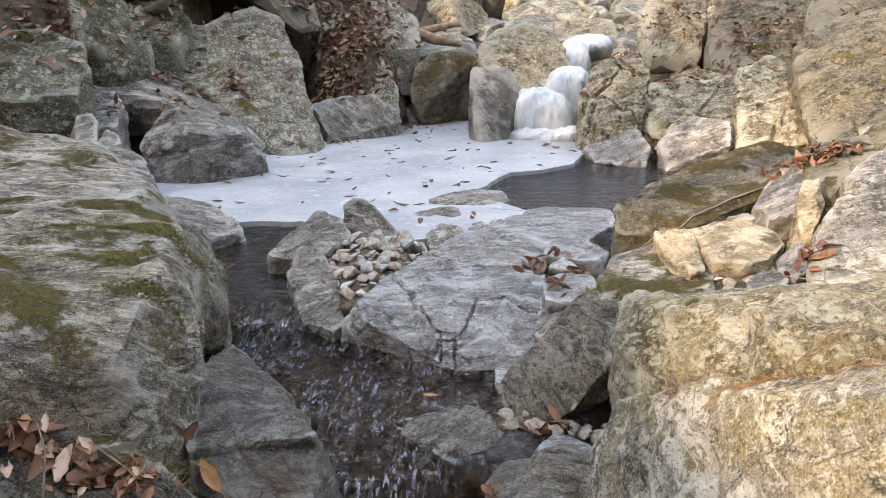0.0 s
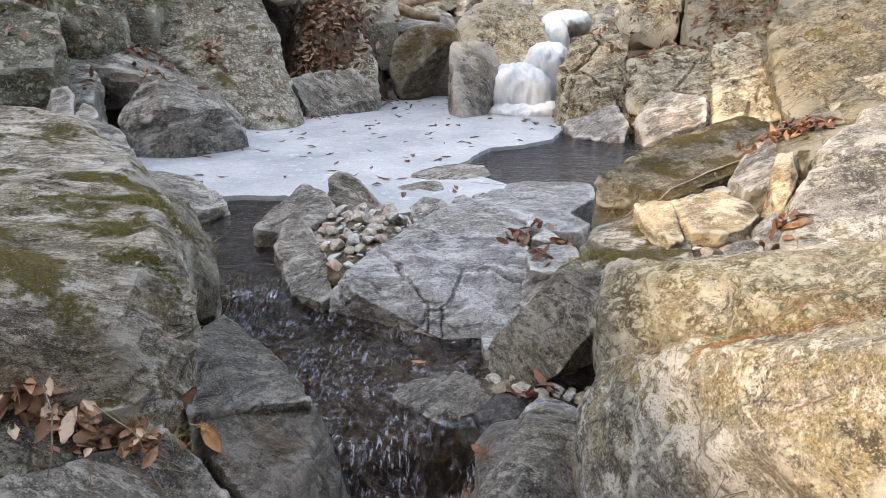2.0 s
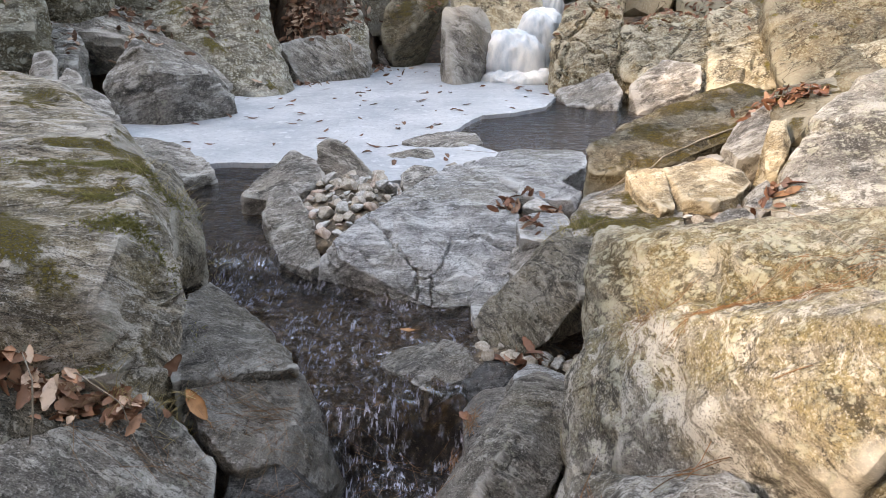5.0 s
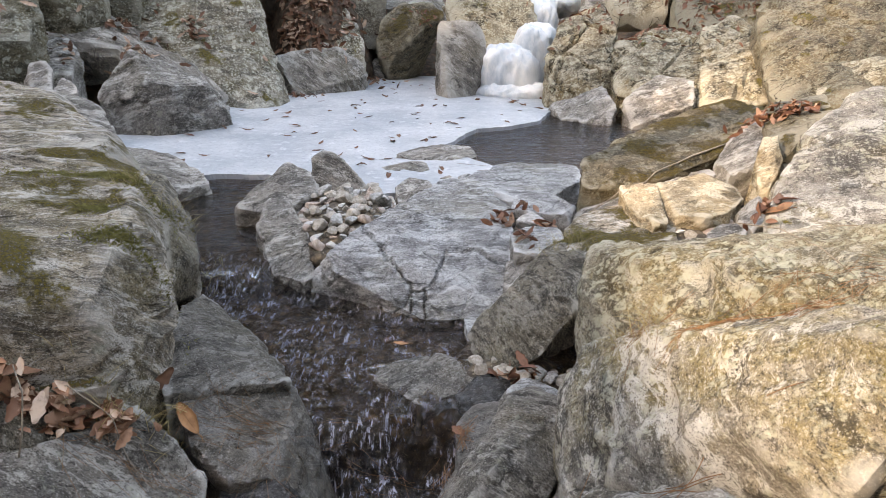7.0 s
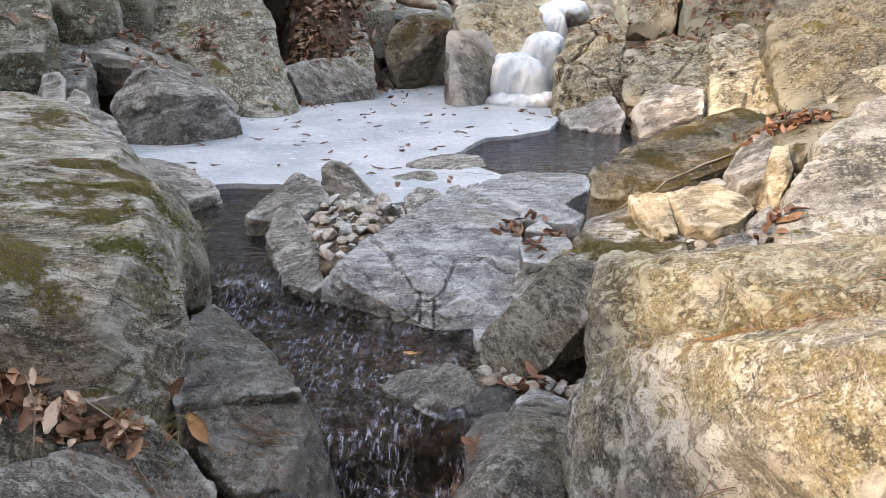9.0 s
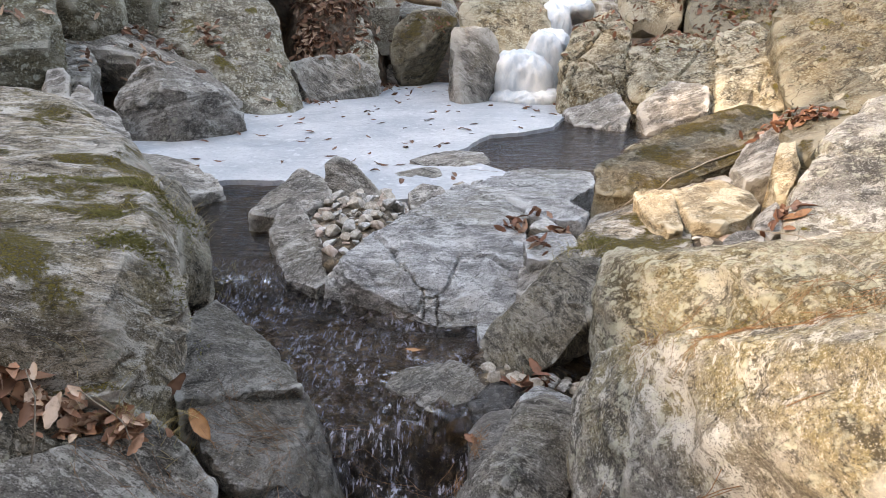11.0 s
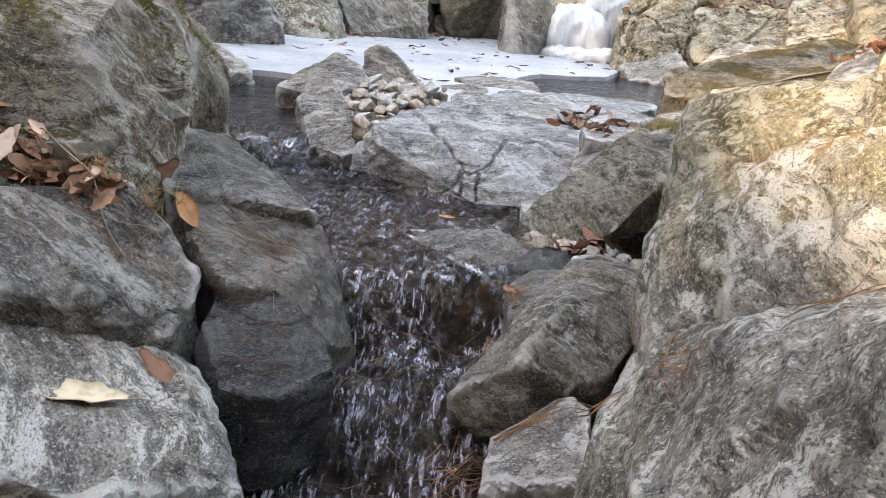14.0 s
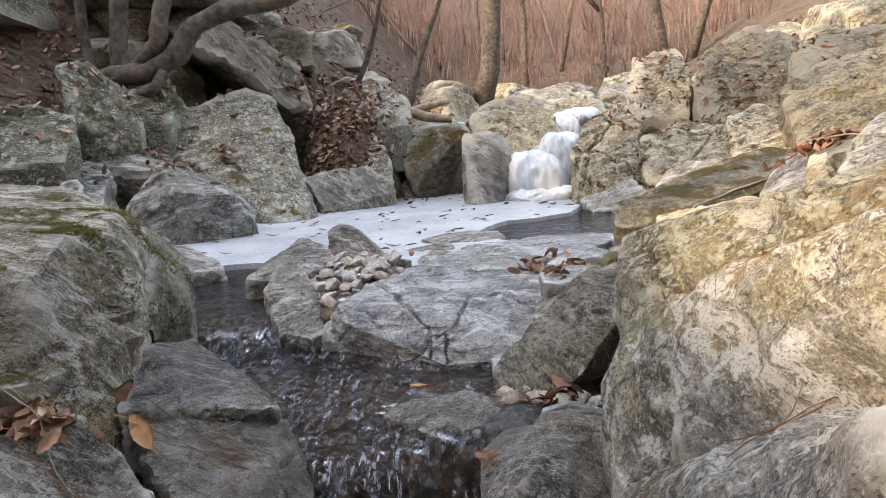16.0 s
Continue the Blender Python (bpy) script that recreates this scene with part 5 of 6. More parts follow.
def one_leaf(x, y, turn, length, mat, label, lobes=3, seed=1, tip=(0, 0), top=6.0):
    ob = new("fallen_leaf", solid_leaf("fallen_leaf", length, lobes, np.random.RandomState(seed), mat, 0.45, 15))
    tagged(ob, label, "leaf")
    return lay(ob, x, y, turn, tip, top=top)


curled = one_leaf(-0.405, 1.20, 48, 0.088, LEAF_ORANGE, "orange-brown curled leaf on the damp ledge", 0, 3)
curled.matrix_world = Matrix.Translation(curled.matrix_world.translation + Vector((0, 0, 0.02))) @ pose(0, 0, 0, 42, 0, 0) @ pose(0, 0, 0, 0, 0, 40)
one_leaf(-0.385, 0.78, 105, 0.135, LEAF_PALE, "bleached pale oak leaf lying on a slab", 3, 8)
one_leaf(-0.32, 0.90, 80, 0.10, LEAF_RED, "russet curled leaf lying on a slab", 3, 12, (20, 0))
one_leaf(-0.50, 1.30, 10, 0.075, LEAF, "brown leaf leaning on the boulder", 2, 15, (50, 0), 0.16)
one_leaf(0.33, 1.63, 60, 0.06, LEAF_RED, "small red leaf among the pebbles", 3, 21, (0, 0), -0.02)
one_leaf(0.42, 1.66, 20, 0.07, LEAF_TAN, "pale brown leaf among the pebbles", 3, 22, (0, 0), -0.02)
one_leaf(0.05, 1.86, 85, 0.05, LEAF_ORANGE, "orange leaf in the shallow stream", 2, 23)
one_leaf(0.22, 1.37, 30, 0.06, LEAF_RED, "red leaf caught beside the cascade", 3, 24)
one_leaf(1.25, 1.96, 70, 0.09, LEAF_ORANGE, "orange leaf between sunlit stones", 2, 25)
one_leaf(1.29, 2.02, 150, 0.08, LEAF, "brown leaf between sunlit stones", 2, 26)

# leaves scattered over the ice
count = 0
while count < 95:
    x, y = rng.uniform(-1.6, 1.2), rng.uniform(3.5, 8.2)
    edge = rng.rand() < 0.25
    place, normal, under = drop(x, y)
    if not under.startswith("ice") or under.startswith("ice_"):
        continue
    ob = new("fallen_leaf", LEAVES[count % 7])
    s = rng.uniform(0.35, 0.85)
    ob.scale = (s, s, s)
    tagged(ob, "small brown dead leaf lying on the ice", "leaf", "leaves on the ice")
    lay(ob, x, y, rng.uniform(0, 360), (rng.uniform(-14, 14), rng.uniform(-14, 14)))
    count += 1


def litter(name, spots, label, mat=LEAF, seed=3, size=(0.05, 0.10), pile=0.05, lobes=3, top=6.0, steps=10, steep=0.55):
    """A heap or carpet of dead leaves. Spots: x, y, spread in x, spread in y, how many."""
    r = np.random.RandomState(seed)
    verts, faces = [], []
    for sx, sy, wx, wy, n in spots:
        for _ in range(n):
            x, y = sx + wx * r.normal() * 0.5, sy + wy * r.normal() * 0.5
            place, normal, under = drop(x, y, top)
            if under.startswith("water") or normal.z < steep:
                continue
            lv, lf = leaf_shape(r.uniform(*size), r.randint(2, 5), r, steps)
            m = Vector((0, 0, 1)).rotation_difference(normal.lerp(Vector((0, 0, 1)), 0.2)).to_matrix() @ Euler((r.normal() * 0.6, r.normal() * 0.6, r.uniform(0, 6.3))).to_matrix()
            base = len(verts)
            lift = place + normal * r.uniform(0.0, pile)
            verts += [m @ Vector(v) + lift for v in lv]
            faces += [tuple(base + i for i in f) for f in lf]
    return tagged(new(name, mesh_of(name, verts, faces, mat)), label, "leaves", "", "stuff")


litter("leaf_heap", [(-0.70, 1.085, 0.10, 0.045, 60), (-0.60, 1.09, 0.12, 0.035, 60), (-0.80, 1.08, 0.10, 0.05, 40), (-0.50, 1.10, 0.06, 0.02, 14)], "heap of brown dead leaves between two rocks", LEAF_TAN, seed=4, size=(0.035, 0.068), pile=0.03, top=0.285, steps=14, steep=0.3)
d, faces = ball(5)
bank = d * (0.62, 1.25, 1.05)
bank = bank + 0.05 * fbm(d * 4, 78, 3)[:, None] * d
leafy_bank = tagged(new("leafy_bank", mesh_of("leafy_bank", bank, faces, LEAFY)), "steep gully bank buried in brown leaves", "ground", "", "structure")
leafy_bank.location = (-1.15, 8.15, 0.05)
bpy.context.view_layer.update()
GRAPH = bpy.context.evaluated_depsgraph_get()
litter("leaf_heap", [(-1.15, 7.7, 0.55, 0.7, 900), (-1.2, 7.05, 0.4, 0.3, 260)], "deep drift of brown leaves in a gully", seed=5, size=(0.06, 0.10), pile=0.05, steep=0.25)
litter("leaf_heap", [(-2.35, 5.6, 0.25, 0.15, 40), (-2.3, 4.9, 0.3, 0.2, 40), (-1.95, 4.85, 0.15, 0.15, 40), (-1.9, 6.0, 0.15, 0.1, 30)],
       "brown leaves caught among the boulders", seed=6)
litter("leaf_heap", [(1.74, 2.98, 0.20, 0.12, 110), (0.50, 2.28, 0.05, 0.10, 14), (0.50, 2.62, 0.10, 0.06, 24), (1.24, 1.98, 0.06, 0.05, 14), (0.5, 2.6, 0.10, 0.08, 26), (0.62, 2.45, 0.12, 0.06, 16), (1.15, 6.85, 0.16, 0.05, 26), (1.0, 6.75, 0.2, 0.08, 16),
                     (0.06, 7.9, 0.2, 0.15, 30), (-0.55, 7.6, 0.3, 0.2, 60), (-0.62, 2.62, 0.04, 0.04, 12), (-1.06, 6.3, 0.2, 0.1, 30), (0.40, 1.60, 0.08, 0.05, 18), (0.24, 1.97, 0.06, 0.03, 8), (-0.2, 2.8, 0.2, 0.2, 10)],
       "russet leaves lodged between rocks", LEAF_RED, 7, (0.035, 0.065), 0.03)
litter("leaf_litter", [(2.2, 6.9, 1.0, 0.5, 260), (3.0, 7.4, 1.4, 0.8, 400), (2.6, 8.6, 1.0, 0.9, 300)], "russet leaves on the ledges of the bank", LEAF_RED, 8, (0.05, 0.085), 0.02)
litter("leaf_litter", [(-3.4, 6.2, 1.4, 1.6, 900), (-2.6, 9.0, 1.8, 1.6, 1300), (-3.6, 11.5, 3.0, 3.0, 1300), (-0.5, 12, 1.5, 2.5, 500), (4.5, 11, 2.5, 3, 900), (-1.4, 8.4, 0.7, 0.6, 300)],
       "carpet of brown oak leaves on the slope", LEAF, 9, (0.06, 0.11), 0.04)


# ---- pebbles ----
def pebble_mesh(seed, kind):
    r = np.random.RandomState(seed)
    d, faces = ball(3)
    n = r.normal(size=(11, 3))
    n /= np.linalg.norm(n, axis=1)[:, None]
    v = d * (((d @ n.T).clip(0) / r.uniform(0.8, 1.1, 11)) ** 11).sum(1)[:, None] ** (-1 / 11)
    v = v * (1, r.uniform(0.6, 0.9), r.uniform(0.4, 0.75))
    v = v / np.abs(v).max() * 0.5
    v[:, 2] -= v[:, 2].min()
    me = mesh_of("pebble", v, faces, PEBBLE_MATS[kind])
    me.set_sharp_from_angle(angle=radians(25))
    return me


PEBBLE_MATS = [plain("pebble_tan", (0.25, 0.22, 0.185), (0.50, 0.455, 0.40), 4.0, 0.75, 0.0025), plain("pebble_grey", (0.19, 0.19, 0.18), (0.46, 0.455, 0.44), 4.0, 0.75, 0.0025),
               plain("pebble_pink", (0.28, 0.205, 0.17), (0.52, 0.43, 0.37), 4.0, 0.75, 0.0025), plain("pebble_white", (0.40, 0.39, 0.375), (0.64, 0.63, 0.61), 4.0, 0.75, 0.0025)]
PEBBLES = [pebble_mesh(50 + k, (0, 1, 2, 3, 1, 0, 2)[k]) for k in range(7)]


def pebbles(spots, label, group, seed, clear=9.0, top=6.0):
    r = np.random.RandomState(seed)
    laid = []
    for sx, sy, wx, wy, n, lo, hi, kinds in spots:
        for _ in range(n):
            x, y = sx + wx * r.uniform(-1, 1), sy + wy * r.uniform(-1, 1)
            place, normal, under = drop(x, y, top, ("fallen_leaf",))
            if not under.startswith(("gravel", "ground", "pebble", "ice")) and place.z > clear:
                continue
            s = r.uniform(lo, hi)
            if any((place - q).length < 0.33 * (s + k) for q, k in laid):
                continue
            laid.append((place, s))
            ob = new("pebble", PEBBLES[kinds[r.randint(len(kinds))]])
            ob.matrix_world = Matrix.Translation(place - Vector((0, 0, 0.12 * s))) @ pose(0, 0, 0, r.uniform(-18, 18), r.uniform(-18, 18), r.uniform(0, 360)) @ Matrix.Diagonal((s, s, s, 1))
            tagged(ob, label, "pebble", group)


# a gravel bar below the pebbles beside the slab
def mound(name, x, y, z, rx, ry, rz, label):
    d, faces = ball(4)
    v = d * (rx, ry, rz)
    v = v + 0.02 * normals_of(v, faces) * fbm(d * 3 + x, 77, 3)[:, None]
    ob = new(name, mesh_of(name, v, faces, BED))
    ob.location = (x, y, z)
    return tagged(ob, label, "gravel", "", "stuff")


mound("gravel_bar", -0.24, 2.78, -0.05, 0.27, 0.46, 0.13, "low bar of wet gravel beside the slab")
mound("gravel_bar", 0.40, 1.70, -0.18, 0.22, 0.26, 0.11, "low bar of wet gravel beside the stream")
mound("gravel_bar", 0.56, 2.46, -0.05, 0.12, 0.36, 0.10, "narrow bar of gravel between the slab and a ridge")
mound("gravel_bar", 1.16, 2.10, 0.09, 0.26, 0.26, 0.14, "sunlit bar of gravel between boulders")
bpy.context.view_layer.update()
GRAPH = bpy.context.evaluated_depsgraph_get()
pebbles([(-0.22, 2.80, 0.25, 0.42, 1100, 0.03, 0.085, (0, 1, 2, 3, 4, 5, 6)), (-0.20, 2.52, 0.07, 0.12, 12, 0.06, 0.12, (0, 1, 4)), (-0.1, 3.1, 0.12, 0.1, 12, 0.05, 0.11, (0, 3, 1))],
        "small rounded pebble on the gravel bar", "pebbles beside the slab", 31, -9)
pebbles([(0.20, 1.95, 0.07, 0.04, 6, 0.05, 0.085, (0, 2, 1)), (0.42, 1.64, 0.16, 0.15, 160, 0.02, 0.06, (1, 1, 0, 5)), (0.31, 1.58, 0.05, 0.06, 8, 0.04, 0.08, (0, 1))],
        "small wet pebble beside the stream", "pebbles beside the stream", 32, -9, -0.03)
pebbles([(1.20, 2.12, 0.20, 0.14, 140, 0.04, 0.09, (0, 2, 3, 6)), (1.55, 2.55, 0.15, 0.2, 14, 0.05, 0.10, (0, 2, 3))],
        "sunlit pale pebble between the boulders", "pebbles in the sun", 33, -9)
pebbles([(0.56, 2.45, 0.10, 0.30, 60, 0.05, 0.13, (0, 4, 1, 3)), (0.56, 2.4, 0.09, 0.30, 80, 0.025, 0.05, (0, 4, 1)), (-1.85, 4.7, 0.25, 0.22, 18, 0.06, 0.16, (0, 1, 3)), (0.35, 3.45, 0.12, 0.06, 6, 0.05, 0.09, (0, 1))],
        "small grey stone wedged between larger rocks", "wedged stones", 34, -9)


# ---- frozen fall ----
def ice_lump(name, parent, x, y, z, rx, ry, rz, seed, sub=5, boxy=4.0):
    d, faces = ball(sub)
    v = d / ((np.abs(d) ** boxy).sum(1) ** (1 / boxy))[:, None] * (rx, ry, rz)
    nrm = normals_of(v, faces)
    q = v + (x, y, z)
    v = v + nrm * (0.035 * fbm(q * (5, 5, 1.6), seed, 4) + 0.015 * fbm(q * (22, 22, 5), seed + 5, 3) + 0.006 * fbm(q * 40, seed + 7, 2))[:, None]
    ob = new(name, mesh_of(name, v, faces, FALL_ICE))
    ob.location = (x, y, z)
    ob.parent = parent
    return ob


fi = Nodes("white_ice")
f1 = fi.noise(fi.mapped((1, 1, 0.35)), 9.0, 8, 0.65)
f2 = fi.noise(fi.coord, 60.0, 5, 0.65)
fc = fi.mix(fi.ramp(f1, 0.35, 0.62), (0.46, 0.54, 0.60), (0.68, 0.71, 0.735))
FALL_ICE = fi.done(fc, 0.38, fi.bump(fi.math("ADD", f1, fi.math("MULTIPLY", f2, 0.3)), 0.02, 0.7))

icefall = tagged(new("frozen_waterfall"), "white frozen waterfall bulging down to the pool", "ice")
ice_lump("lower_mound", icefall, 0.90, 6.98, 0.06, 0.37, 0.30, 0.43, 300, boxy=2.3)
ice_lump("apron", icefall, 1.0, 6.86, 0.0, 0.42, 0.30, 0.13, 310, boxy=2.3)
ice_lump("column", icefall, 1.19, 7.22, 0.22, 0.19, 0.26, 0.45, 320, boxy=2.6)
ice_lump("ledge_ice", icefall, 1.32, 7.8, 0.52, 0.20, 0.45, 0.12, 330, boxy=2.6)
ice_lump("upper_step", icefall, 1.52, 8.75, 0.58, 0.19, 0.5, 0.34, 340, boxy=2.6)
ice_lump("upper_ice", icefall, 1.80, 9.4, 0.84, 0.26, 0.6, 0.15, 350, boxy=2.4)

# ---- rocks further up the stream ----
def spare_facets(r, size, flat=0.7):
    """A random block: six rough faces and a few slanting ones."""
    out = []
    for k in range(6):
        out.append((60 * k + r.uniform(-22, 22), r.uniform(-12, 25), size * r.uniform(0.75, 1.2)))
    for k in range(3):
        out.append((120 * k + r.uniform(-40, 40), r.uniform(45, 75), size * flat * r.uniform(0.7, 1.05)))
    return out + [(r.uniform(0, 360), r.uniform(75, 89), size * flat * r.uniform(0.75, 0.95)), (0, -90, size * flat)]


r2 = np.random.RandomState(12)
for k in range(60):
    y = r2.uniform(8.9, 15.5)
    x = 0.12 * (y - 8) + r2.uniform(-0.9, 3.2)
    if abs(x - (1.6 + 0.25 * (y - 8.7))) < 0.35 and y < 10.2:
        continue
    size = r2.uniform(0.18, 0.48) * (0.7 + 0.04 * y)
    z = float(ground_height(x, y))
    rock("rock", (round(x, 2), round(y, 2), round(z + 0.3 * size, 2)), spare_facets(r2, size), ("lichengrey", "warmcliff", "grey", "warmcliff")[k % 4], 4,
         "weathered boulder in the stony stream course", group="boulders up the stream")
for k in range(16):
    y = r2.uniform(6.5, 12.5)
    x = -1.5 + 1.1 * float(smooth(4.5, 9.0, y)) + 0.12 * max(0.0, y - 8) - r2.uniform(0.9, 3.4)
    size = r2.uniform(0.25, 0.55)
    z = float(ground_height(x, y))
    rock("rock", (round(x, 2), round(y, 2), round(z + 0.1 * size, 2)), spare_facets(r2, size), ("grey", "lichengrey", "mossbrown")[k % 3], 4,
         "grey boulder half sunk in the leafy slope", group="boulders on the slope")
for k in range(18):
    y = r2.uniform(4.6, 11.5)
    x = 2.9 + 0.12 * max(0.0, y - 8) + r2.uniform(0.2, 3.0)
    size = r2.uniform(0.25, 0.6)
    z = float(ground_height(x, y))
    rock("rock", (round(x, 2), round(y, 2), round(z + 0.15 * size, 2)), spare_facets(r2, size), "warmcliff", 4,
         "sunlit rock on the leafy bank", group="rocks on the sunny bank")

# ---- trees ----
def limb(r, start, way, length, radius, depth, out, droop=0.0, wander=0.18):
    """A tapering, wandering branch and its offshoots."""
    way = np.asarray(way, float) / np.linalg.norm(way)
    n = 6 if depth > 1 else 4
    p, line, kinds = np.asarray(start, float), [], []
    for k in range(n + 1):
        line.append((*p, radius * (1 - 0.75 * k / n)))
        kinds.append((p.copy(), way.copy()))
        way = way + wander * r.normal(size=3) + (0, 0, 0.04 - droop)
        way /= np.linalg.norm(way)
        p = p + way * length / n
    out.append((depth, line))
    if depth > 0:
        for k in range(r.randint(3, 6) if depth > 1 else r.randint(3, 5)):
            p, w = kinds[r.randint(2, n + 1)]
            side = r.normal(size=3) * (1, 1, 0.5)
            side /= np.linalg.norm(side)
            limb(r, p, w + 1.0 * side, length * r.uniform(0.35, 0.62), radius * r.uniform(0.3, 0.5), depth - 1, out, droop, wander)
    return out


def bare_tree(x, y, height, radius, lean, seed, label, depth=3, group=""):
    """A leafless tree: trunk and crown."""
    r = np.random.RandomState(seed)
    z = float(ground_height(x, y)) - 0.15
    lines = limb(r, (0, 0, 0), (lean[0], lean[1], 1.0), height, radius, depth, [], wander=0.10)
    root = tagged(new("bare_tree"), label, "tree", group)
    root.location = (x, y, z)
    for name, some, sides in (("trunk", [l for d, l in lines if d == depth], 8), ("crown", [l for d, l in lines if d < depth], 4)):
        ob = new(name, tubes(name, some, BARK if name == "trunk" else TWIGS_FAR, sides))
        ob.parent = root
    return root


bare_tree(0.55, 14.0, 7.0, 0.24, (0.10, 0.0), 3, "dark thick leafless tree at the bend of the stream")
bare_tree(1.8, 16.0, 6.0, 0.09, (-0.06, 0.0), 4, "thin leafless tree among the far boulders", group="trees up the stream")
bare_tree(3.6, 16.0, 6.0, 0.07, (-0.10, 0.0), 5, "thin leafless tree among the far boulders", group="trees up the stream")
bare_tree(4.7, 15.0, 6.5, 0.15, (-0.12, 0.0), 6, "leafless tree with forking stems on the bank", group="trees up the stream")
bare_tree(5.3, 15.4, 6.0, 0.12, (0.10, 0.0), 7, "leafless tree with forking stems on the bank", group="trees up the stream")
bare_tree(-0.75, 9.5, 3.6, 0.07, (0.42, 0.1), 8, "slender leafless tree leaning over the stream")
bare_tree(-1.35, 8.6, 2.6, 0.05, (0.5, 0.0), 9, "thin bare sapling leaning over the slope")
bare_tree(2.9, 18.5, 6.0, 0.08, (0.05, 0.0), 10, "thin leafless tree among the far boulders", group="trees up the stream")
bare_tree(0.9, 18.0, 6.0, 0.10, (-0.05, 0.0), 13, "thin leafless tree among the far boulders", group="trees up the stream")

# the far wood, and an unseen wood on the crest behind, added to dapple the sun
def wood(name, places, label, seed, depth=2):
    r = np.random.RandomState(seed)
    lines = []
    for x, y, h, rad in places:
        z = float(ground_height(x, y)) - 0.2
        lines += [l for _, l in limb(r, (x, y, z), (r.normal() * 0.08, r.normal() * 0.08, 1.0), h, rad, depth, [], wander=0.10)]
    return tagged(new(name, tubes(name, lines, TWIGS_FAR, 3)), label, "woodland", "", "stuff")


rw = np.random.RandomState(21)
wood("far_wood", [(rw.uniform(-8, 22), rw.uniform(18, 42), rw.uniform(4, 7), rw.uniform(0.03, 0.08)) for _ in range(330)], "dense leafless winter wood up the valley", 22, 2)
wood("underbrush", [(rw.uniform(-4, 12), rw.uniform(15, 26), rw.uniform(1.2, 2.6), rw.uniform(0.012, 0.022)) for _ in range(950)], "reddish bare underbrush on the far slope", 23, 2)
wood("sun_dapple_wood", [(rw.uniform(-26, -14), rw.uniform(-24, 8), rw.uniform(5, 9), rw.uniform(0.06, 0.15)) for _ in range(80)] + [(rw.uniform(-24, -14), rw.uniform(-8, 1), rw.uniform(4, 8), rw.uniform(0.07, 0.16)) for _ in range(70)], "unseen leafless wood on the crest, added to dapple the sun", 24, 2)

# ---- old tree with roots over the boulders ----
old = tagged(new("old_tree"), "gnarled leafless tree with roots gripping the boulders", "tree")
for name, line in (("trunk", [(-2.94, 6.4, 1.15, 0.10), (-2.95, 6.4, 1.5, 0.085), (-2.93, 6.42, 1.9, 0.08), (-2.86, 6.45, 2.5, 0.075), (-2.9, 6.5, 3.6, 0.06), (-2.7, 6.6, 5.2, 0.03)]),
                   ("stem", [(-3.2, 6.45, 1.2, 0.06), (-3.32, 6.5, 1.7, 0.05), (-3.3, 6.5, 2.4, 0.045), (-3.5, 6.6, 4.2, 0.02)]),
                   ("root", [(-3.25, 6.3, 1.30, 0.07), (-2.98, 6.25, 1.36, 0.09), (-2.62, 6.25, 1.36, 0.10), (-2.36, 6.3, 1.52, 0.10), (-2.2, 6.35, 1.78, 0.09), (-1.85, 6.45, 1.93, 0.085), (-1.35, 6.6, 2.02, 0.07), (-0.9, 6.9, 2.5, 0.05)]),
                   ("root", [(-2.75, 6.28, 1.42, 0.06), (-2.52, 6.26, 1.62, 0.08), (-2.46, 6.3, 1.9, 0.075), (-2.3, 6.5, 2.6, 0.06)]),
                   ("root", [(-2.45, 6.2, 1.36, 0.06), (-2.52, 6.12, 1.22, 0.05), (-2.7, 6.15, 1.16, 0.05), (-2.9, 6.2, 1.2, 0.04)])):
    pts = np.array(line)
    t = np.linspace(0, len(pts) - 1, 5 * len(pts))
    fine = np.stack([np.interp(t, np.arange(len(pts)), pts[:, c]) for c in range(4)], 1)
    fine[:, :3] += 0.012 * np.stack([vnoise(fine[:, :3] * 9, c) for c in (1, 2, 3)], 1)
    fine[:, 3] *= 1 + 0.16 * vnoise(fine[:, :3] * 11, 9)
    ob = new(name, tubes(name, [fine], BARK, 10))
    ob.parent = old

# ---- drift log ----
drift = tagged(new("drift_log"), "broken weathered log lodged above the boulders", "log")
for name, line in (("stem", [(-0.52, 8.2, 1.12, 0.05), (-0.45, 8.2, 1.02, 0.07), (-0.2, 8.2, 0.93, 0.06), (0.10, 8.25, 0.88, 0.035)]),
                   ("branch", [(-0.44, 8.22, 1.0, 0.05), (-0.2, 8.3, 1.06, 0.045), (0.08, 8.4, 1.12, 0.03)])):
    ob = new(name, tubes(name, [line], LOGWOOD, 9))
    ob.parent = drift


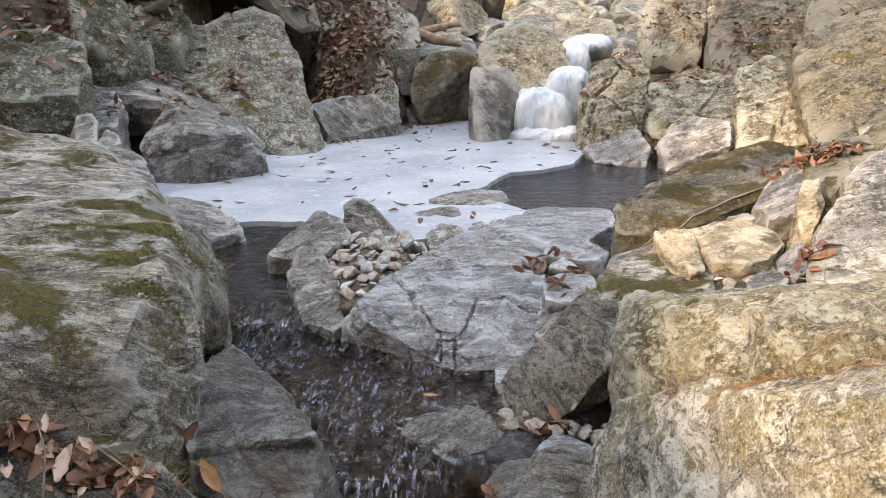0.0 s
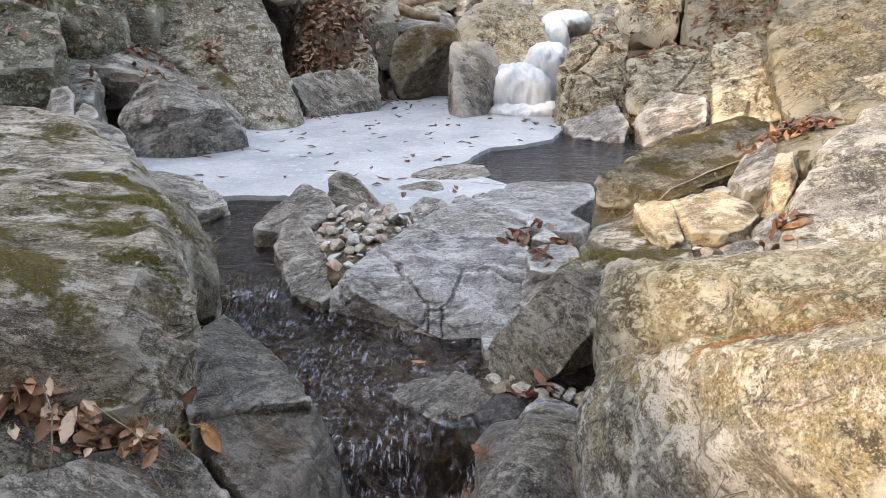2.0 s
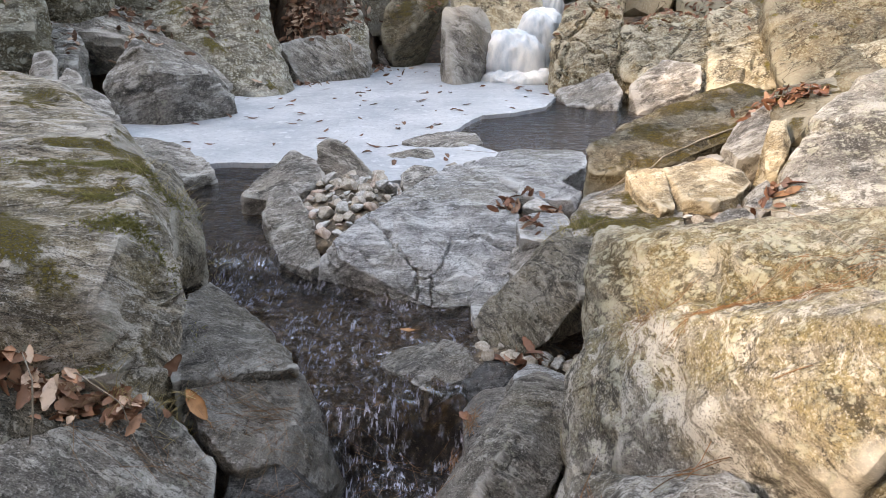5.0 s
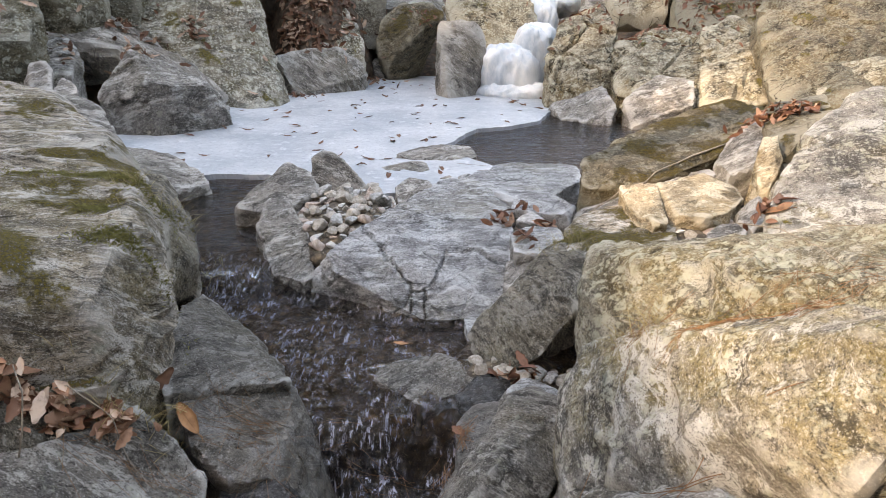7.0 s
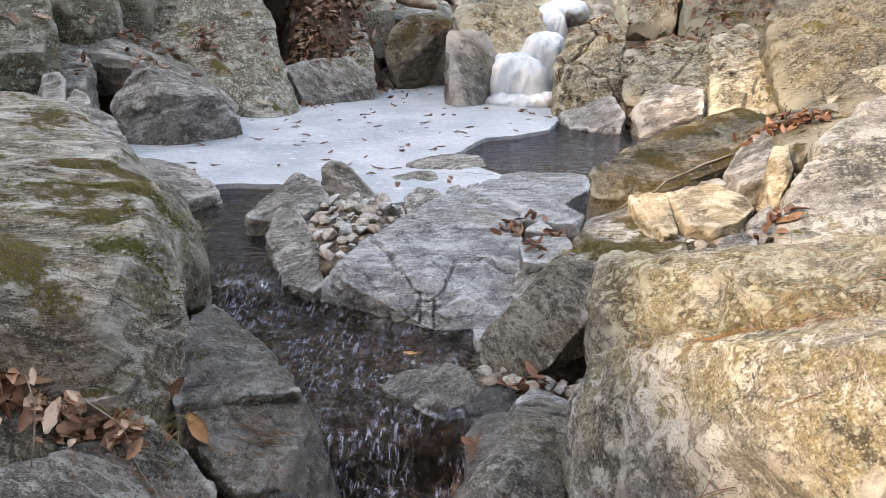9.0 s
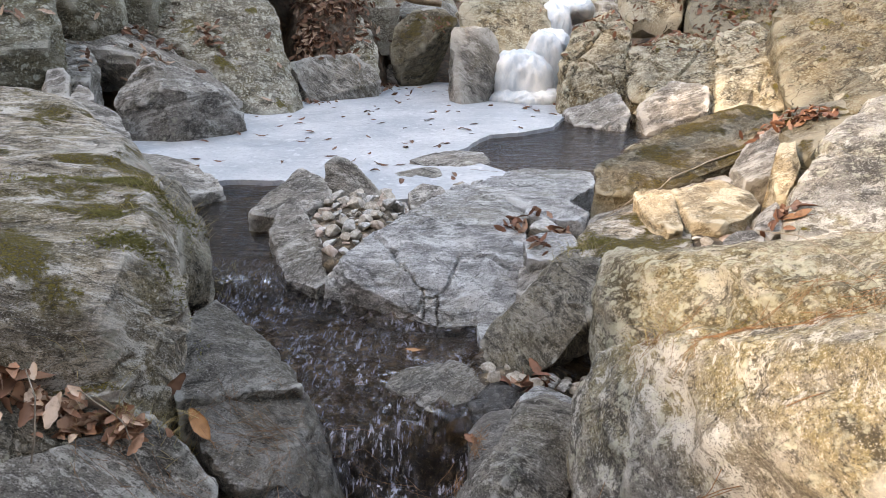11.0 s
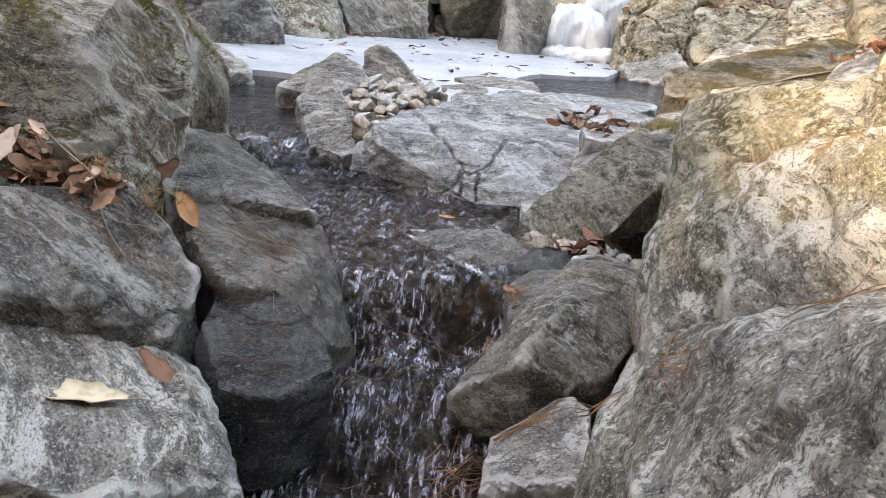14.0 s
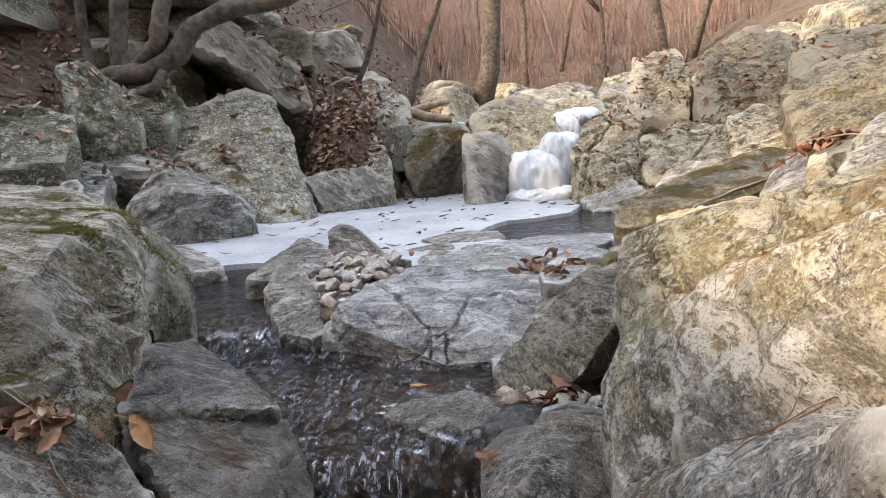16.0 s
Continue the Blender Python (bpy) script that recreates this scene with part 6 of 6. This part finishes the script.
# ---- needles, twigs, grass ----
def rods(name, spots, mat, label, seed, size, radius, rise=0.004, kinds="needles"):
    """Fine rods lying on what is below: x, y, spread x, spread y, how many, main direction in degrees."""
    r = np.random.RandomState(seed)
    lines = []
    for sx, sy, wx, wy, n, turn in spots:
        for _ in range(n):
            x, y, a = sx + wx * r.normal() * 0.5, sy + wy * r.normal() * 0.5, radians(turn + 35 * r.normal())
            length = r.uniform(*size)
            line = []
            for k in range(4):
                t = (k / 3 - 0.5) * length
                px, py = x + t * math.cos(a), y + t * math.sin(a)
                place, normal, under = drop(px, py)
                line.append([px, py, place.z + rise * r.uniform(0.5, 2), radius])
            zs = [l[2] for l in line]
            if max(zs) - min(zs) > 0.8 * length:
                continue
            line[1][2] = 0.5 * line[1][2] + 0.5 * (zs[0] * 2 + zs[3]) / 3
            line[2][2] = 0.5 * line[2][2] + 0.5 * (zs[0] + zs[3] * 2) / 3
            lines.append(line)
    return tagged(new(name, tubes(name, lines, mat, 3)), label, kinds, "", "stuff")


rods("pine_needles", [(-0.20, 1.26, 0.34, 0.24, 90, 10), (-0.26, 1.16, 0.30, 0.16, 60, 60), (-0.3, 1.32, 0.2, 0.1, 30, -20), (-0.50, 1.05, 0.16, 0.06, 50, -20), (-0.2, 1.02, 0.1, 0.06, 14, 30)], NEEDLE, "brown pine needles strewn over the damp ledge", 41, (0.05, 0.12), 0.0005)
rods("pine_needles", [(0.75, 1.12, 0.26, 0.02, 70, 5), (0.95, 1.05, 0.2, 0.02, 40, 0), (0.58, 1.24, 0.08, 0.03, 24, 40)], NEEDLE, "rust-coloured pine needles gathered on the boulder's step", 42, (0.05, 0.10), 0.0005)
rods("pine_needles", [(0.20, 1.0, 0.10, 0.05, 90, 20), (0.21, 1.35, 0.035, 0.04, 70, 80), (0.36, 1.0, 0.06, 0.05, 40, 0), (0.42, 0.9, 0.02, 0.08, 30, 80), (0.62, 0.83, 0.08, 0.02, 8, 10)],
     NEEDLE, "red-brown pine needles caught beside the cascade", 43, (0.04, 0.09), 0.0009)
rods("twigs", [(-0.25, 1.27, 0.2, 0.08, 8, 20), (-2.0, 5.2, 0.5, 0.5, 14, 0), (-0.6, 7.3, 0.3, 0.4, 40, 60), (0.3, 4.0, 0.5, 0.3, 12, 0)], TWIG, "thin grey twigs lying among the rocks", 44, (0.08, 0.22), 0.0011, kinds="twigs")


def tuft(name, spots, label, seed, size=(0.04, 0.10), mat=GRASS, lean=0.5, radius=0.0009):
    r = np.random.RandomState(seed)
    lines = []
    for sx, sy, wx, wy, n in spots:
        for _ in range(n):
            x, y = sx + wx * r.normal() * 0.5, sy + wy * r.normal() * 0.5
            place, normal, _ = drop(x, y)
            w = normal * 0.6 + Vector((r.normal() * lean, r.normal() * lean, 0.4))
            w.normalize()
            h = r.uniform(*size)
            sag = Vector((r.normal(), r.normal(), -1.2)) * 0.25 * h
            lines.append([(*(place + w * h * t + sag * t * t), radius * (1.1 - t)) for t in (0, 0.35, 0.7, 1.0)])
    return tagged(new(name, tubes(name, lines, mat, 3)), label, "grass" if mat is GRASS else "moss", "", "stuff")


tuft("dry_grass", [(-0.74, 1.95, 0.06, 0.30, 70), (-0.70, 2.2, 0.05, 0.2, 30), (-0.5, 1.12, 0.10, 0.06, 60), (-0.44, 1.2, 0.04, 0.08, 30), (0.62, 2.1, 0.08, 0.10, 60), (0.6, 1.25, 0.08, 0.05, 40)],
     "dry yellow grass rooted in rock crevices", 51, (0.03, 0.09))
tuft("moss", [(-0.60, 1.42, 0.10, 0.05, 900), (-0.75, 1.62, 0.06, 0.05, 300), (-1.0, 1.95, 0.22, 0.10, 1500), (-0.85, 1.9, 0.12, 0.07, 700), (0.66, 2.15, 0.06, 0.08, 500), (0.95, 0.8, 0.10, 0.05, 500), (-0.72, 1.95, 0.06, 0.2, 600)],
     "cushions of green-brown moss on the boulders", 52, (0.006, 0.016), MOSS, 0.8, 0.0016)

# single twigs that stand out
for line, label, mat in (([(-0.66, 1.04, 0.30, 0.0012), (-0.64, 1.02, 0.25, 0.0016), (-0.63, 0.98, 0.19, 0.0018), (-0.66, 0.96, 0.06, 0.002)], "long bare twig hanging across the rock", TWIG),
                         ([(0.80, 1.28, 0.535, 0.0010), (0.86, 1.22, 0.545, 0.0014), (0.905, 1.14, 0.535, 0.0014), (0.925, 1.05, 0.515, 0.0010)], "curved grey twig lying on the boulder", TWIG)):
    tagged(new("twig", tubes("twig", [line], mat, 6)), label, "twig")
for (ax, ay), (bx, by), rad, label in (((1.50, 2.95), (0.74, 2.42), 0.0045, "long grey root lying along the rock ridge"), ((0.98, 1.62), (1.12, 1.36), 0.003, "bent grey twig on the lichened boulder"),
                                       ((-0.62, 1.10), (-0.40, 1.03), 0.0016, "thin dry stem lying on the rock")):
    line = []
    for k in range(13):
        t = k / 12
        x, y = ax + (bx - ax) * t + 0.012 * math.sin(7 * t + ax), ay + (by - ay) * t + 0.015 * math.sin(5 * t)
        line.append([x, y, drop(x, y)[0].z + rad, rad * (1.1 - 0.6 * t)])
    for k in range(1, 12):
        line[k][2] = max(line[k][2], 0.5 * (line[k - 1][2] + line[k + 1][2]))
    tagged(new("twig", tubes("twig", [line], TWIG, 6)), label, "twig")
